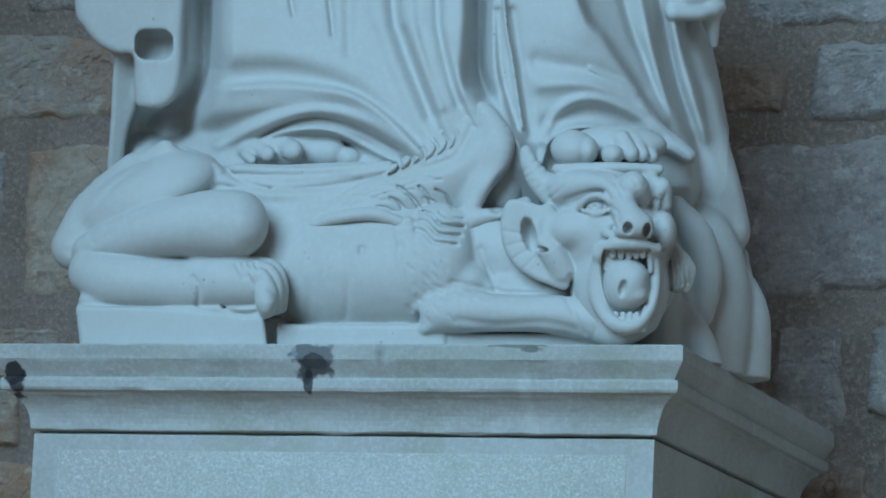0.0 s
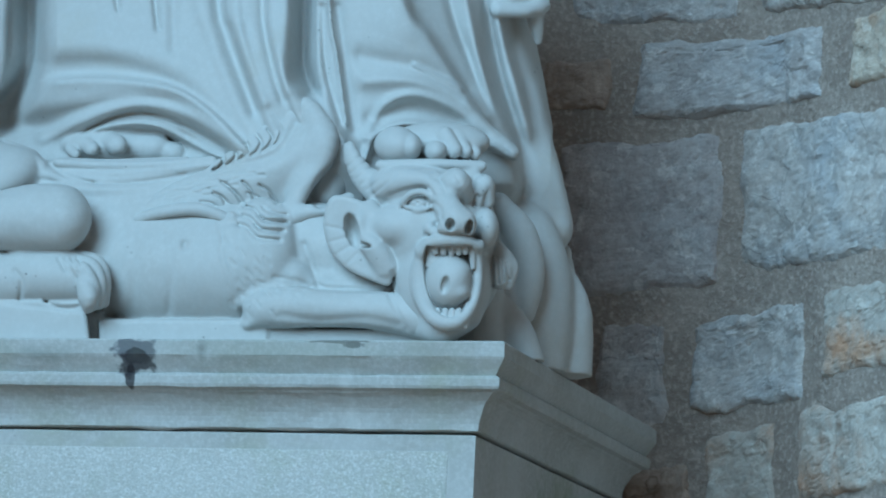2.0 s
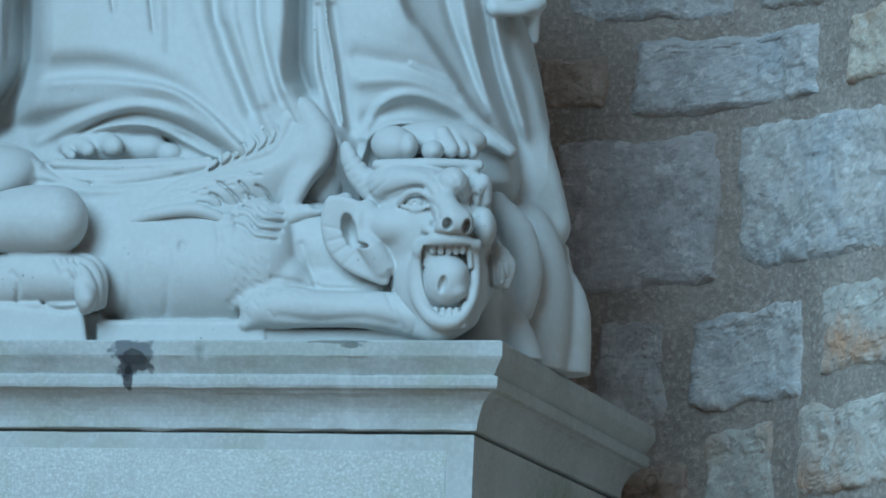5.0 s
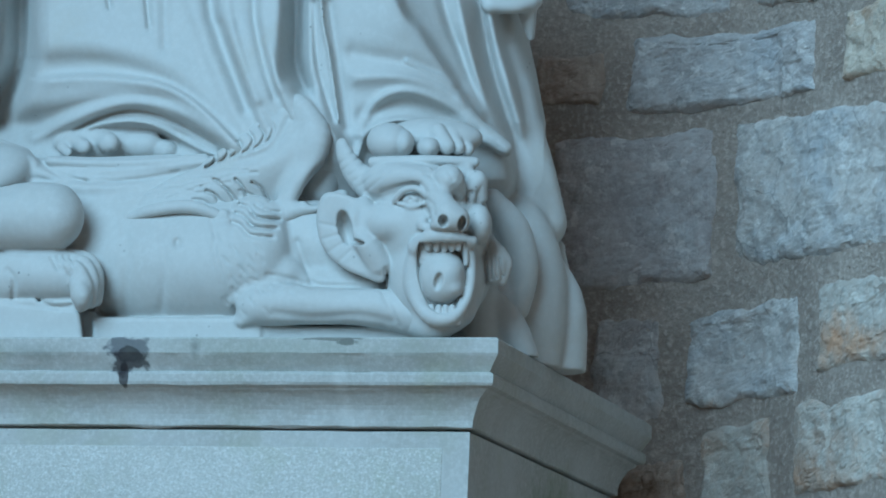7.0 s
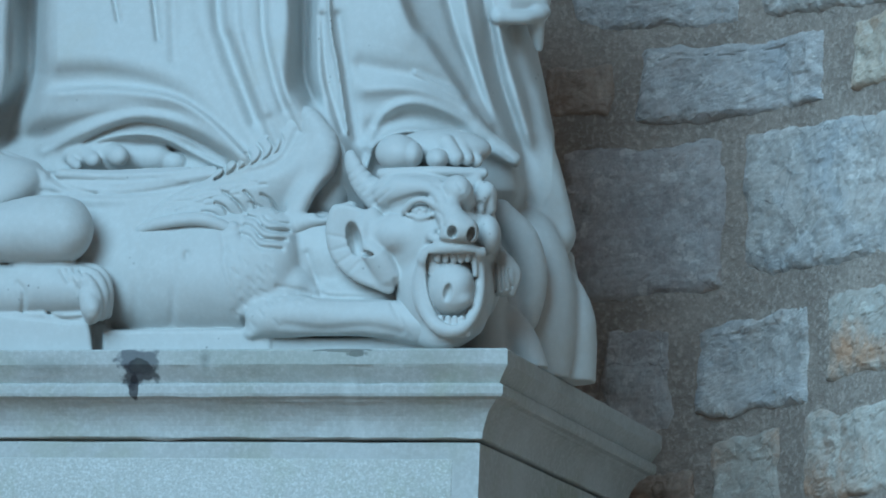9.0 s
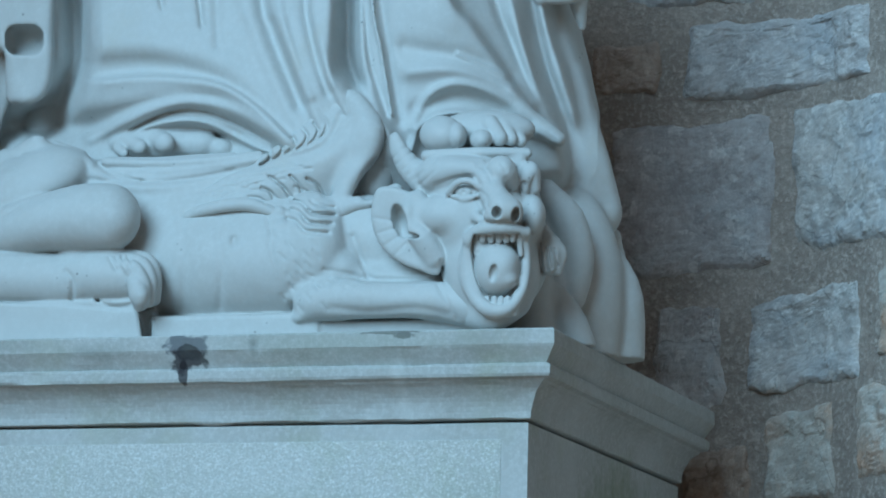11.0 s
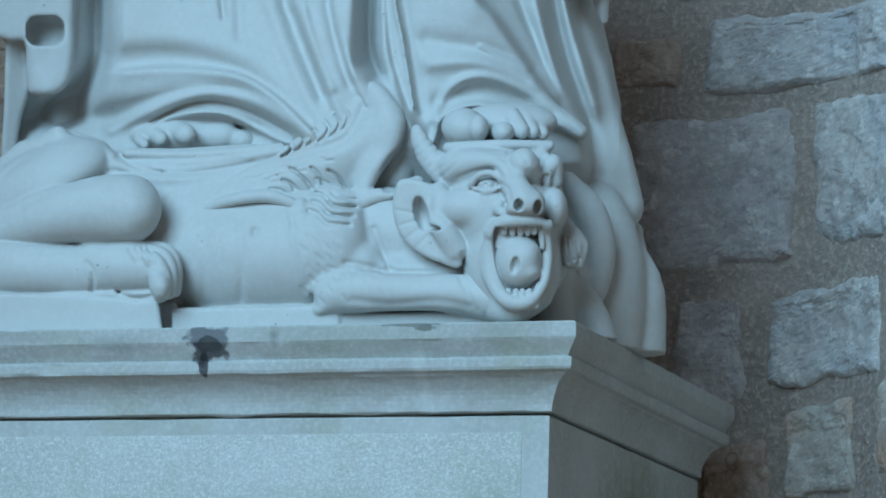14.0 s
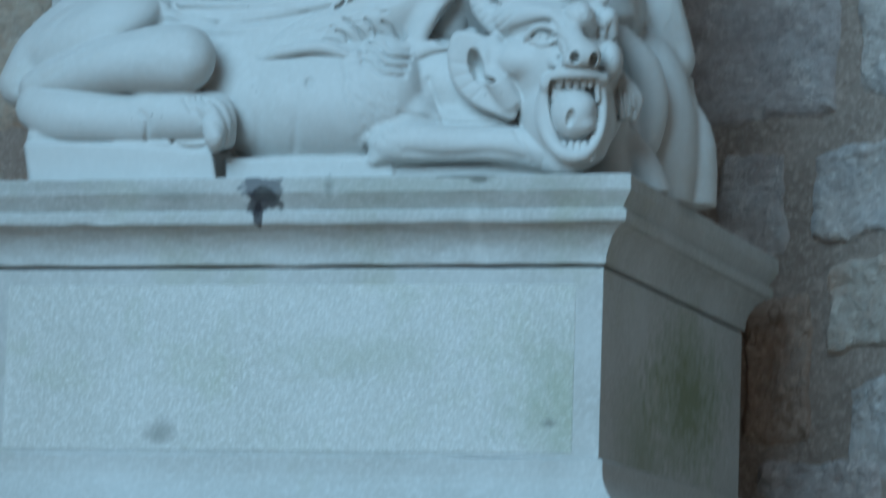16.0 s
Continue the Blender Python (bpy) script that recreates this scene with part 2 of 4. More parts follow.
wall_north = build_wall()
# unseen, added to keep light off the pedestal's right side
bm = bmesh.new()
box(bm, 2.66, -8.0, 0.0, 3.0, -1.3, 4.6)
tagged(mesh_object("wall_east", bm, BOUNCE_PLASTER), "unseen side wall, added to block skylight and bounce warm light", "wall", kind="structure")
# unseen, added to dim the light reaching the left of the wall
bm = bmesh.new()
box(bm, -1.75, -1.5, 0.0, -1.4, 0.94, 4.6)
tagged(mesh_object("wall_west", bm, BOUNCE_PLASTER), "unseen side wall, added to block skylight and bounce warm light", "wall", kind="structure")
# unseen, added to shut out blue skylight so the shade turns warm
bm = bmesh.new()
box(bm, -1.9, -1.0, 4.6, 3.0, 1.6, 4.9)
tagged(mesh_object("ceiling", bm, BOUNCE_PLASTER), "unseen ceiling, added to block skylight and bounce warm light", "ceiling", kind="structure")
# unseen ground; its red-brown colour throws warm fill light upwards
bm = bmesh.new()
bmesh.ops.create_grid(bm, x_segments=2, y_segments=2, size=300)
tagged(mesh_object("ground", bm, BOUNCE_GROUND), "unseen ground in front of the wall, coloured to bounce warm light", "ground", kind="structure")


def add_stone(s0, s1, z0, z1, seed, lean=0.0, lean_top=0.0, proud=0.01, tone="grey"):
    """A rough squared stone with a broken outline and an uneven face, standing a little proud of the mortar."""
    n, m = 52, 38
    s0, s1, z0, z1 = s0 - 0.005, s1 + 0.005, z0 - 0.004, z1 + 0.004
    bm = bmesh.new()
    grid = []
    off = Vector((seed * 3.7, seed * 1.3, 0))
    tilt = Vector(noise.noise_vector(off)) * 0.03
    for i in range(n):
        row = []
        for j in range(m):
            a, b = i / (n - 1), j / (m - 1)
            ca, cb = 2 * a - 1, 2 * b - 1
            ca, cb = math.copysign(abs(ca) ** 0.8, ca), math.copysign(abs(cb) ** 0.8, cb)
            edge = min(i, n - 1 - i, j, m - 1 - j)
            corner = abs(ca) ** 5 * abs(cb) ** 5
            s = (s0 + s1) / 2 + ca * (1 - 0.035 * corner) * (s1 - s0) / 2
            z = (z0 + z1) / 2 + cb * (1 - 0.06 * corner) * (z1 - z0) / 2 + (lean + (lean_top - lean) * b) * (s - (s0 + s1) / 2)
            rim = max(abs(ca), abs(cb)) ** 3
            w = noise.noise_vector(Vector((s * 16, z * 16, 0)) + off) * 0.010 + noise.noise_vector(Vector((s * 60, z * 60, 5)) + off) * 0.0045
            s += w.x * rim
            z += w.y * rim
            cell = noise.cell_vector(Vector((s * 16 + 2 * w.x * 100, z * 22, seed)))
            big = 5 * noise.fractal(Vector((s * 9, z * 12, 1)) + off, 1.0, 2.0, 4)
            fine = 3 * noise.fractal(Vector((s * 34, z * 40, 7)) + off, 1.0, 2.0, 3)
            # broken terraces with steep edges
            relief = 0.0016 * (math.floor(big) + min(1.0, 4 * (big % 1.0))) + 0.0009 * (math.floor(fine) + min(1.0, 3 * (fine % 1.0))) + 0.003 * (cell.x - 0.5)
            relief += 0.6 * (tilt.x * (s - (s0 + s1) / 2) + tilt.y * (z - (z0 + z1) / 2))
            p = (-0.006, -0.001, proud * 0.4, proud * 0.7, proud * 0.9, proud)[min(edge, 5)] + (relief if edge else 0)
            row.append(bm.verts.new((*wall_at(s, p), z)))
        grid.append(row)
    for i in range(n - 1):
        for j in range(m - 1):
            bm.faces.new((grid[i][j], grid[i + 1][j], grid[i + 1][j + 1], grid[i][j + 1]))
    bmesh.ops.recalc_face_normals(bm, faces=bm.faces[:])
    return part("stone", bm, RUBBLE[tone], wall_north)


# stones of the wall, course by course: the usual heights, then pairs along the wall, some with heights of their own
COURSES = []


def course(z0, z1, *stones):
    COURSES.append(((z0, z1), stones))


course(2.915, 3.09, (-1.25, -0.98), (-0.88, -0.785, 2.965, 3.09), (-0.73, -0.40), (0.05, 0.23), (0.28, 0.535, 2.914, 3.04), (0.575, 0.86, 2.902, 3.02, -0.10, -0.1), (0.90, 1.1, 2.99, 3.12))
course(2.775, 2.880, (-1.32, -1.03), (-0.985, -0.715, 2.794, 2.922, 0.0, -0.05), (-0.68, -0.50), (0.08, 0.215), (0.245, 0.334, 2.784, 2.856, 0.06, 0.04), (0.378, 0.713, 2.772, 2.878, 0.0, -0.02), (0.788, 1.02, 2.770, 2.880, -0.06, 0.1))
course(2.525, 2.747, (-1.30, -1.10), (-1.06, -0.90), (-0.856, -0.72, 2.512, 2.750, 0.02, 0.03), (-0.68, -0.45), (0.05, 0.235), (0.268, 0.510, 2.508, 2.738, 0.08, 0.03), (0.551, 0.93, 2.530, 2.736, -0.055, -0.055), (0.97, 1.22))
course(2.340, 2.478, (-1.28, -0.98), (-0.94, -0.789, 2.385, 2.463, 0.0, -0.03), (-0.75, -0.60), (0.10, 0.30), (0.340, 0.432, 2.310, 2.466, 0.08, 0.04), (0.482, 0.688, 2.342, 2.475, 0.015, 0.09), (0.740, 0.95, 2.375, 2.490, 0.05, 0.01), (0.99, 1.2))
course(2.165, 2.30, (-1.25, -1.04), (-1.0, -0.85, 2.278, 2.367), (0.10, 0.34), (0.385, 0.478, 2.04, 2.262, 0.0, 0.15), (0.510, 0.629, 2.178, 2.306, 0.12, 0.13), (0.687, 0.93, 2.206, 2.326, 0.08, 0.0), (0.97, 1.2))
course(1.99, 2.125, (-1.0, -0.815, 2.13, 2.252), (0.12, 0.34), (0.546, 0.72, 1.985, 2.137, 0.08, 0.12), (0.76, 1.0, 2.04, 2.16))
course(1.80, 1.955, (-1.2, -0.85), (0.12, 0.36), (0.405, 0.604, 1.90, 2.018, 0.04, 0.02), (0.64, 0.90))

TONES = {(0, 1): "grey", (1, 1): "tan", (2, 2): "tan", (3, 1): "tan", (4, 1): "tan", (0, 4): "blue", (0, 5): "blue", (1, 4): "brown", (1, 5): "blue", (1, 6): "tan",
         (2, 5): "grey", (2, 6): "blue", (3, 4): "grey", (3, 5): "blue", (3, 6): "rust", (4, 3): "brown", (4, 4): "tan", (4, 5): "tan", (5, 2): "blue", (5, 3): "grey"}


# ---------------------------------------------------------------- the pedestal
def ring_profile(bm, rows, x0, x1, y0, y1, wear=0.0, seg=1):
    """Sweeps a moulding round the four sides: rows of (inset from the outer edge, z), with worn edges."""
    rings = []
    for k, (inset, z) in enumerate(rows):
        c = [(x0 + inset, y0 + inset), (x1 - inset, y0 + inset), (x1 - inset, y1 - inset), (x0 + inset, y1 - inset)]
        ring = []
        for a in range(4):
            p, q = c[a], c[(a + 1) % 4]
            for i in range(seg):
                t = i / seg
                x, y = p[0] + t * (q[0] - p[0]), p[1] + t * (q[1] - p[1])
                n = noise.noise(Vector((x * 30, y * 30, k * 0.35))) * wear
                chip = max(0.0, noise.noise(Vector((x * 9 + 3, y * 9, k * 0.2))) - 0.42) * wear * 9
                ring.append(bm.verts.new((x + (0.0 - x) * (chip + n) / 0.5, y + (0.4 - y) * (chip + n) / 0.45, z + (n * 0.7 - chip * 0.6 if 0 < k < len(rows) - 1 else -chip * 0.8 if k == 0 else 0))))
        rings.append(ring)
    m = len(rings[0])
    for r0, r1 in zip(rings, rings[1:]):
        for k in range(m):
            bm.faces.new((r0[k], r0[(k + 1) % m], r1[(k + 1) % m], r1[k]))
    bm.faces.new(rings[0])
    bm.faces.new(rings[-1][::-1])
    bmesh.ops.recalc_face_normals(bm, faces=bm.faces[:])


def build_pedestal():
    base = new("pedestal")
    tagged(base, "pale limestone pedestal with moulded cornice and tooled die", "pedestal")
    X0, X1, Y0, Y1 = -0.45, 0.45, 0.0, 0.85
    bm = bmesh.new()
    cove = [(0.0165 + 0.0215 * math.sin(a) ** 1.5, 2.238 - 0.0415 * (1 - math.cos(a))) for a in [i * math.pi / 20 for i in range(1, 11)]]
    rows = [(0.0025, TOP), (0.0, TOP - 0.0025), (0.0, TOP - 0.019), (0.0015, TOP - 0.022), (0.008, TOP - 0.033), (0.0125, TOP - 0.0405), (0.008, TOP - 0.042), (0.0065, TOP - 0.045),
            (0.0065, TOP - 0.054), (0.008, TOP - 0.0575), (0.0155, TOP - 0.060)]
    ring_profile(bm, rows + cove + [(0.0385, 2.1955), (0.0405, 2.1945), (0.052, 2.1940)], X0, X1, Y0, Y1, 0.0015, 120)
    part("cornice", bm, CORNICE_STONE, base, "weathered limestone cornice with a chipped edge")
    I = 0.042
    bm = bmesh.new()
    ring_profile(bm, [(0.012, 2.1938), (0.009, 2.1912), (0.0015, 2.1905), (0.0, 2.1888), (0.0, 2.1), (0.0, 2.0), (0.0, 1.958)], X0 + I, X1 - I, Y0 + I, Y1 - I, 0.0006, 60)
    part("die", bm, DIE_STONE, base, "pale limestone block with smooth drafted margins")
    bm = bmesh.new()
    box(bm, X0 + I + 0.034, Y0 + I - 0.0007, 1.964, X1 - I - 0.034, Y0 + I + 0.01, 2.170, 0.0005)
    part("tooled_panel", bm, TOOLED, base, "pecked limestone field with green algae stains")
    bm = bmesh.new()
    flare = [(0.035 - 0.035 * math.sin(a) ** 2.2, 1.944 - 0.07 * math.sin(a * 0.5) * 1.414) for a in [i * math.pi / 16 for i in range(9)]]
    ring_profile(bm, [(0.046, 1.958), (0.038, 1.9575), (0.0355, 1.955)] + flare + [(0.0, 1.87), (0.0, 1.70)], X0, X1, Y0, Y1, 0.0009, 60)
    part("base_moulding", bm, LIMESTONE, base)
    bm = bmesh.new()
    box(bm, X0 - 0.05, Y0 - 0.05, 0.0, X1 + 0.05, Y1 + 0.05, 1.699, 0.004)
    part("plinth", bm, LIMESTONE, base)
    return base


pedestal = build_pedestal()


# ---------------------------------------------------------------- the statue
# The block is carved in a chart on the camera's axes at t = 0, shaped to fit that view: u to the right and v down
# in its pixels, d towards the viewer in units of 0.7 mm; d = 0 is the plane of the pedestal's front edge.
UNIT, FOCAL_PX = 0.0007, 6782.9
CAMERA_EYE = np.array([1.6137, -4.39998, 1.65074])
CAMERA_AXES = np.array([[0.949733, 0.309431, 0.047533], [0.006, -0.169795, 0.985461], [0.313004, -0.93564, -0.163116]])


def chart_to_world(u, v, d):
    way = np.stack([u - 784.0, 441.0 - v, np.full_like(u, -FOCAL_PX)], -1) @ CAMERA_AXES
    return CAMERA_EYE + way * ((-d * UNIT - CAMERA_EYE[1]) / way[:, 1])[:, None]


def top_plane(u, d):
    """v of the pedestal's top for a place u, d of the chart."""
    a, rise, run = u - 784.0, TOP - CAMERA_EYE[2], -d * UNIT - CAMERA_EYE[1]
    (_, ry, rz), (_, uy, uz), (_, oy, oz) = CAMERA_AXES
    b = (run * (a * rz - FOCAL_PX * oz) - (a * ry - FOCAL_PX * oy) * rise) / (uy * rise - run * uz)
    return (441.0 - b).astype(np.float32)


class Carving:
    """A field of distances on a regular grid, negative inside the stone."""

    def __init__(self, lo, hi, step):
        self.lo, self.step = np.array(lo, np.float32), step
        self.n = [int(round((h - l) / step)) + 1 for l, h in zip(lo, hi)]
        self.ax = [np.float32(l) + step * np.arange(n, dtype=np.float32) for l, n in zip(lo, self.n)]
        self.f = np.full(self.n, 60.0, np.float32)

    def cut(self, lo, hi):
        sl = []
        for l, h, o, n in zip(lo, hi, self.lo, self.n):
            a = max(0, int(math.floor((l - o) / self.step)))
            b = min(n, int(math.ceil((h - o) / self.step)) + 1)
            if b <= a:
                return None, None
            sl.append(slice(a, b))
        g = [self.ax[0][sl[0]][:, None, None], self.ax[1][sl[1]][None, :, None], self.ax[2][sl[2]][None, None, :]]
        return tuple(sl), g

    def join(self, sl, dist, k, take):
        a = self.f[sl]
        if take:
            a, dist = -a, dist
        h = np.clip(0.5 + 0.5 * (dist - a) / k, 0, 1)
        r = dist + (a - dist) * h - k * h * (1 - h)
        self.f[sl] = -r if take else r

    def limb(self, *stops, k=8.0, take=False, flat=1.0):
        """A round limb through stops (u, v, d, radius); flat below 1 thins it in depth."""
        swell = 0.0
        if len(stops) > 2:
            stops, swell = curve(stops, 4), 0.25 * k
        r = max(p[3] for p in stops) + 2 * k + 6
        whole, _ = self.cut([min(p[i] for p in stops) - r for i in range(3)], [max(p[i] for p in stops) + r for i in range(3)])
        if whole is None:
            return
        near = np.full(self.f[whole].shape, 1e3, np.float32)
        for p, q in zip(stops, stops[1:]) if len(stops) > 1 else [(stops[0], stops[0])]:
            sl, g = self.cut([min(p[i], q[i]) - r for i in range(3)], [max(p[i], q[i]) + r for i in range(3)])
            if sl is None:
                continue
            ab = [q[i] - p[i] for i in range(3)]
            L = sum(c * c for c in ab) or 1.0
            t = np.clip(sum((g[i] - p[i]) * ab[i] for i in range(3)) / L, 0, 1)
            dist = np.sqrt((g[0] - p[0] - t * ab[0]) ** 2 + (g[1] - p[1] - t * ab[1]) ** 2 + ((g[2] - p[2] - t * ab[2]) / flat) ** 2) - (p[3] + t * (q[3] - p[3]))
            own = tuple(slice(a.start - b.start, a.stop - b.start) for a, b in zip(sl, whole))
            near[own] = np.minimum(near[own], dist)
        self.join(whole, near - swell, k, take)

    def lump(self, c, r, turn=0.0, k=8.0, take=False, keep_below=None):
        """An ellipsoid with radii r, turned in the u, v plane (degrees, right end down)."""
        m = max(r[0], r[1]) + 2 * k + 6
        sl, g = self.cut([c[0] - m, c[1] - m, c[2] - r[2] - 2 * k - 6], [c[0] + m, c[1] + m, c[2] + r[2] + 2 * k + 6])
        if sl is None:
            return
        a = radians(turn)
        x, y = g[0] - c[0], g[1] - c[1]
        x, y = x * math.cos(a) + y * math.sin(a), y * math.cos(a) - x * math.sin(a)
        q = np.sqrt((x / r[0]) ** 2 + (y / r[1]) ** 2 + ((g[2] - c[2]) / r[2]) ** 2) + 1e-6
        g2 = np.sqrt((x / r[0] ** 2) ** 2 + (y / r[1] ** 2) ** 2 + ((g[2] - c[2]) / r[2] ** 2) ** 2) + 1e-6
        dist = q * (q - 1) / g2
        if keep_below is not None:
            dist = np.maximum(dist, keep_below - g[1])
        self.join(sl, dist, k, take)

    def slab(self, lo, hi, rnd=6.0, k=6.0, lean=0.0, take=False):
        m = 2 * k + 6 + abs(lean) * (hi[1] - lo[1])
        sl, g = self.cut([l - m for l in lo], [h + m for h in hi])
        if sl is None:
            return
        x = g[0] - lean * (g[1] - (lo[1] + hi[1]) / 2)
        q = [np.abs(gi - (l + h) / 2) - (h - l) / 2 + rnd for gi, l, h in zip((x, g[1], g[2]), lo, hi)]
        dist = np.sqrt(np.maximum(q[0], 0) ** 2 + np.maximum(q[1], 0) ** 2 + np.maximum(q[2], 0) ** 2) + np.minimum(np.maximum(q[0], np.maximum(q[1], q[2])), 0) - rnd
        self.join(sl, dist, k, take)

    def plate(self, outline, height, thick, rnd, k):
        """A sheet with the given outline in u, v; height gives the d of its face."""
        us, vs = [p[0] for p in outline], [p[1] for p in outline]
        m = 2 * k + 10
        sl, g = self.cut([min(us) - m, min(vs) - m, -520], [max(us) + m, max(vs) + m, 0])
        if sl is None:
            return
        u, v = g[0][:, :, 0], g[1][:, :, 0]
        ring = curve([*outline, outline[0]], 4)
        dist = line_distance(ring, u, v)[0]
        inside = np.zeros(np.broadcast(u, v).shape, bool)
        for (x0, y0), (x1, y1) in zip(ring, ring[1:]):
            inside ^= ((y0 > v) != (y1 > v)) & (u < (x1 - x0) * (v - y0) / ((y1 - y0) or 1e-6) + x0)
        flat = np.where(inside, -dist, dist)[:, :, None] + rnd
        mid = height(u, v)[:, :, None] - thick / 2
        deep = np.abs(g[2] - mid) - thick / 2 + rnd
        dd = np.minimum(np.maximum(flat, deep), 0) + np.hypot(np.maximum(flat, 0), np.maximum(deep, 0)) - rnd
        self.join(sl, dd, k, False)

    def incise(self, stops, width, depth, near=None):
        """A chiselled line: the surface sinks along a line of the u, v plane, for d between the bounds near."""
        us, vs = [p[0] for p in stops], [p[1] for p in stops]
        m = 3 * width
        lo_d, hi_d = near or (-900, 200)
        sl, g = self.cut([min(us) - m, min(vs) - m, lo_d], [max(us) + m, max(vs) + m, hi_d])
        if sl is None:
            return
        dist = line_distance(stops, g[0][:, :, 0], g[1][:, :, 0])[0]
        self.f[sl] += (depth * np.exp(-(dist / width) ** 2))[:, :, None]

    def mesh(self):
        """Vertices (in the chart) and quads of the surface."""
        f = self.f
        inside = f < 0
        nx, ny, nz = f.shape
        cnt = np.zeros((nx - 1, ny - 1, nz - 1), np.int8)
        corner = [(i, j, k) for i in (0, 1) for j in (0, 1) for k in (0, 1)]
        for i, j, k in corner:
            cnt += inside[i:nx - 1 + i, j:ny - 1 + j, k:nz - 1 + k]
        act = (cnt > 0) & (cnt < 8)
        idx = np.argwhere(act)
        number = np.full(act.shape, -1, np.int32)
        number[act] = np.arange(len(idx))
        vals = np.stack([f[idx[:, 0] + i, idx[:, 1] + j, idx[:, 2] + k] for i, j, k in corner], 1)
        pos, hits = np.zeros((len(idx), 3)), np.zeros(len(idx))
        for a in range(8):
            for b in range(a + 1, 8):
                ca, cb = np.array(corner[a]), np.array(corner[b])
                if abs(ca - cb).sum() != 1:
                    continue
                va, vb = vals[:, a], vals[:, b]
                x = (va < 0) != (vb < 0)
                t = np.where(x, va / np.where(x, va - vb, 1), 0)
                pos += np.where(x[:, None], ca + t[:, None] * (cb - ca), 0)
                hits += x
        verts = self.lo + self.step * (idx + pos / hits[:, None])
        quads = []
        for axis in range(3):
            s0, s1 = [slice(1, -1)] * 3, [slice(1, -1)] * 3
            s0[axis], s1[axis] = slice(0, -1), slice(1, None)
            a, b = inside[tuple(s0)], inside[tuple(s1)]
            for flip in (False, True):
                e = np.argwhere((a & ~b) if not flip else (~a & b))
                if not len(e):
                    continue
                o = e.copy()
                p, q = [ax for ax in range(3) if ax != axis]
                o[:, p] += 1
                o[:, q] += 1
                c = []
                for dp, dq in ((-1, -1), (0, -1), (0, 0), (-1, 0)):
                    w = o.copy()
                    w[:, p] += dp
                    w[:, q] += dq
                    c.append(number[w[:, 0], w[:, 1], w[:, 2]])
                c = np.stack(c, 1)
                if flip ^ (axis == 1):
                    c = c[:, ::-1]
                quads.append(c)
        return verts, np.concatenate(quads)


def line_distance(stops, u, v):
    """Distance to a broken line in the u, v plane, and the side on which a place lies (positive to its left as v runs down the page: the larger u)."""
    best, side = None, None
    for p, q in zip(stops, stops[1:]):
        ab = (q[0] - p[0], q[1] - p[1])
        L = ab[0] ** 2 + ab[1] ** 2 or 1.0
        t = np.clip(((u - p[0]) * ab[0] + (v - p[1]) * ab[1]) / L, 0, 1)
        x, y = u - p[0] - t * ab[0], v - p[1] - t * ab[1]
        dd = np.hypot(x, y)
        s = np.sign(ab[1] * x - ab[0] * y + 0 * dd)
        if best is None:
            best, side = dd, s
        else:
            m = dd < best
            best, side = np.where(m, dd, best), np.where(m, s, side)
    return best, side


def curve(stops, n=6):
    """Rounds a broken line (Catmull-Rom)."""
    pts = [stops[0], *stops, stops[-1]]
    out = []
    for a, b, c, d in zip(pts, pts[1:], pts[2:], pts[3:]):
        for i in range(n):
            t = i / n
            out.append(tuple(0.5 * (2 * b[j] + (c[j] - a[j]) * t + (2 * a[j] - 5 * b[j] + 4 * c[j] - d[j]) * t * t + (3 * b[j] - a[j] - 3 * c[j] + d[j]) * t ** 3)
                             for j in range(len(b))))
    out.append(tuple(stops[-1]))
    return out


class Cloth:
    """The height of the robe over its core, as a sheet over u and v."""

    def __init__(self, u, v):
        self.u, self.v, self.h = u[:, None], v[None, :], np.zeros((len(u), len(v)), np.float32)

    def ridge(self, stops, width, height, skew=0.0):
        """A rounded fold along a line; height below 0 makes a hollow."""
        dist, side = line_distance(curve(stops), self.u, self.v)
        w = width * (1 + skew * side)
        self.h += height * np.exp(-(dist / w) ** 2)

    def lap(self, stops, height, soft=5.0, fade=60.0, side=1, start=None):
        """An edge of cloth that lies over what is beside it: one side rises by height and runs out over the distance fade."""
        dist, s = line_distance(curve(stops), self.u, self.v)
        x = dist * s * side
        rise = height * (1 / (1 + np.exp(-np.clip(x / soft, -30, 30)))) * np.exp(-np.maximum(x, 0) / fade)
        self.h += rise if start is None else rise * np.clip((self.u - start) / 40.0, 0, 1)

    def bulge(self, c, r, height, turn=0.0):
        a = radians(turn)
        x, y = self.u - c[0], self.v - c[1]
        x, y = x * math.cos(a) + y * math.sin(a), y * math.cos(a) - x * math.sin(a)
        self.h += height * np.exp(-((x / r[0]) ** 2 + (y / r[1]) ** 2))


def worn(C, amount):
    """The slight unevenness of hand carving and weather."""
    u, v, d = C.ax[0][:, None, None], C.ax[1][None, :, None], C.ax[2][None, None, :]
    for s, a, p in ((41.0, 0.55, 0.3), (23.0, 0.3, 1.7), (13.0, 0.18, 4.1)):
        C.f += np.float32(amount * a) * (np.sin(u / s + p + 1.3 * np.sin(v / (s * 1.4))) * np.sin(v / (s * 0.9) + 2 * p) * np.cos(d / s + p)).astype(np.float32)


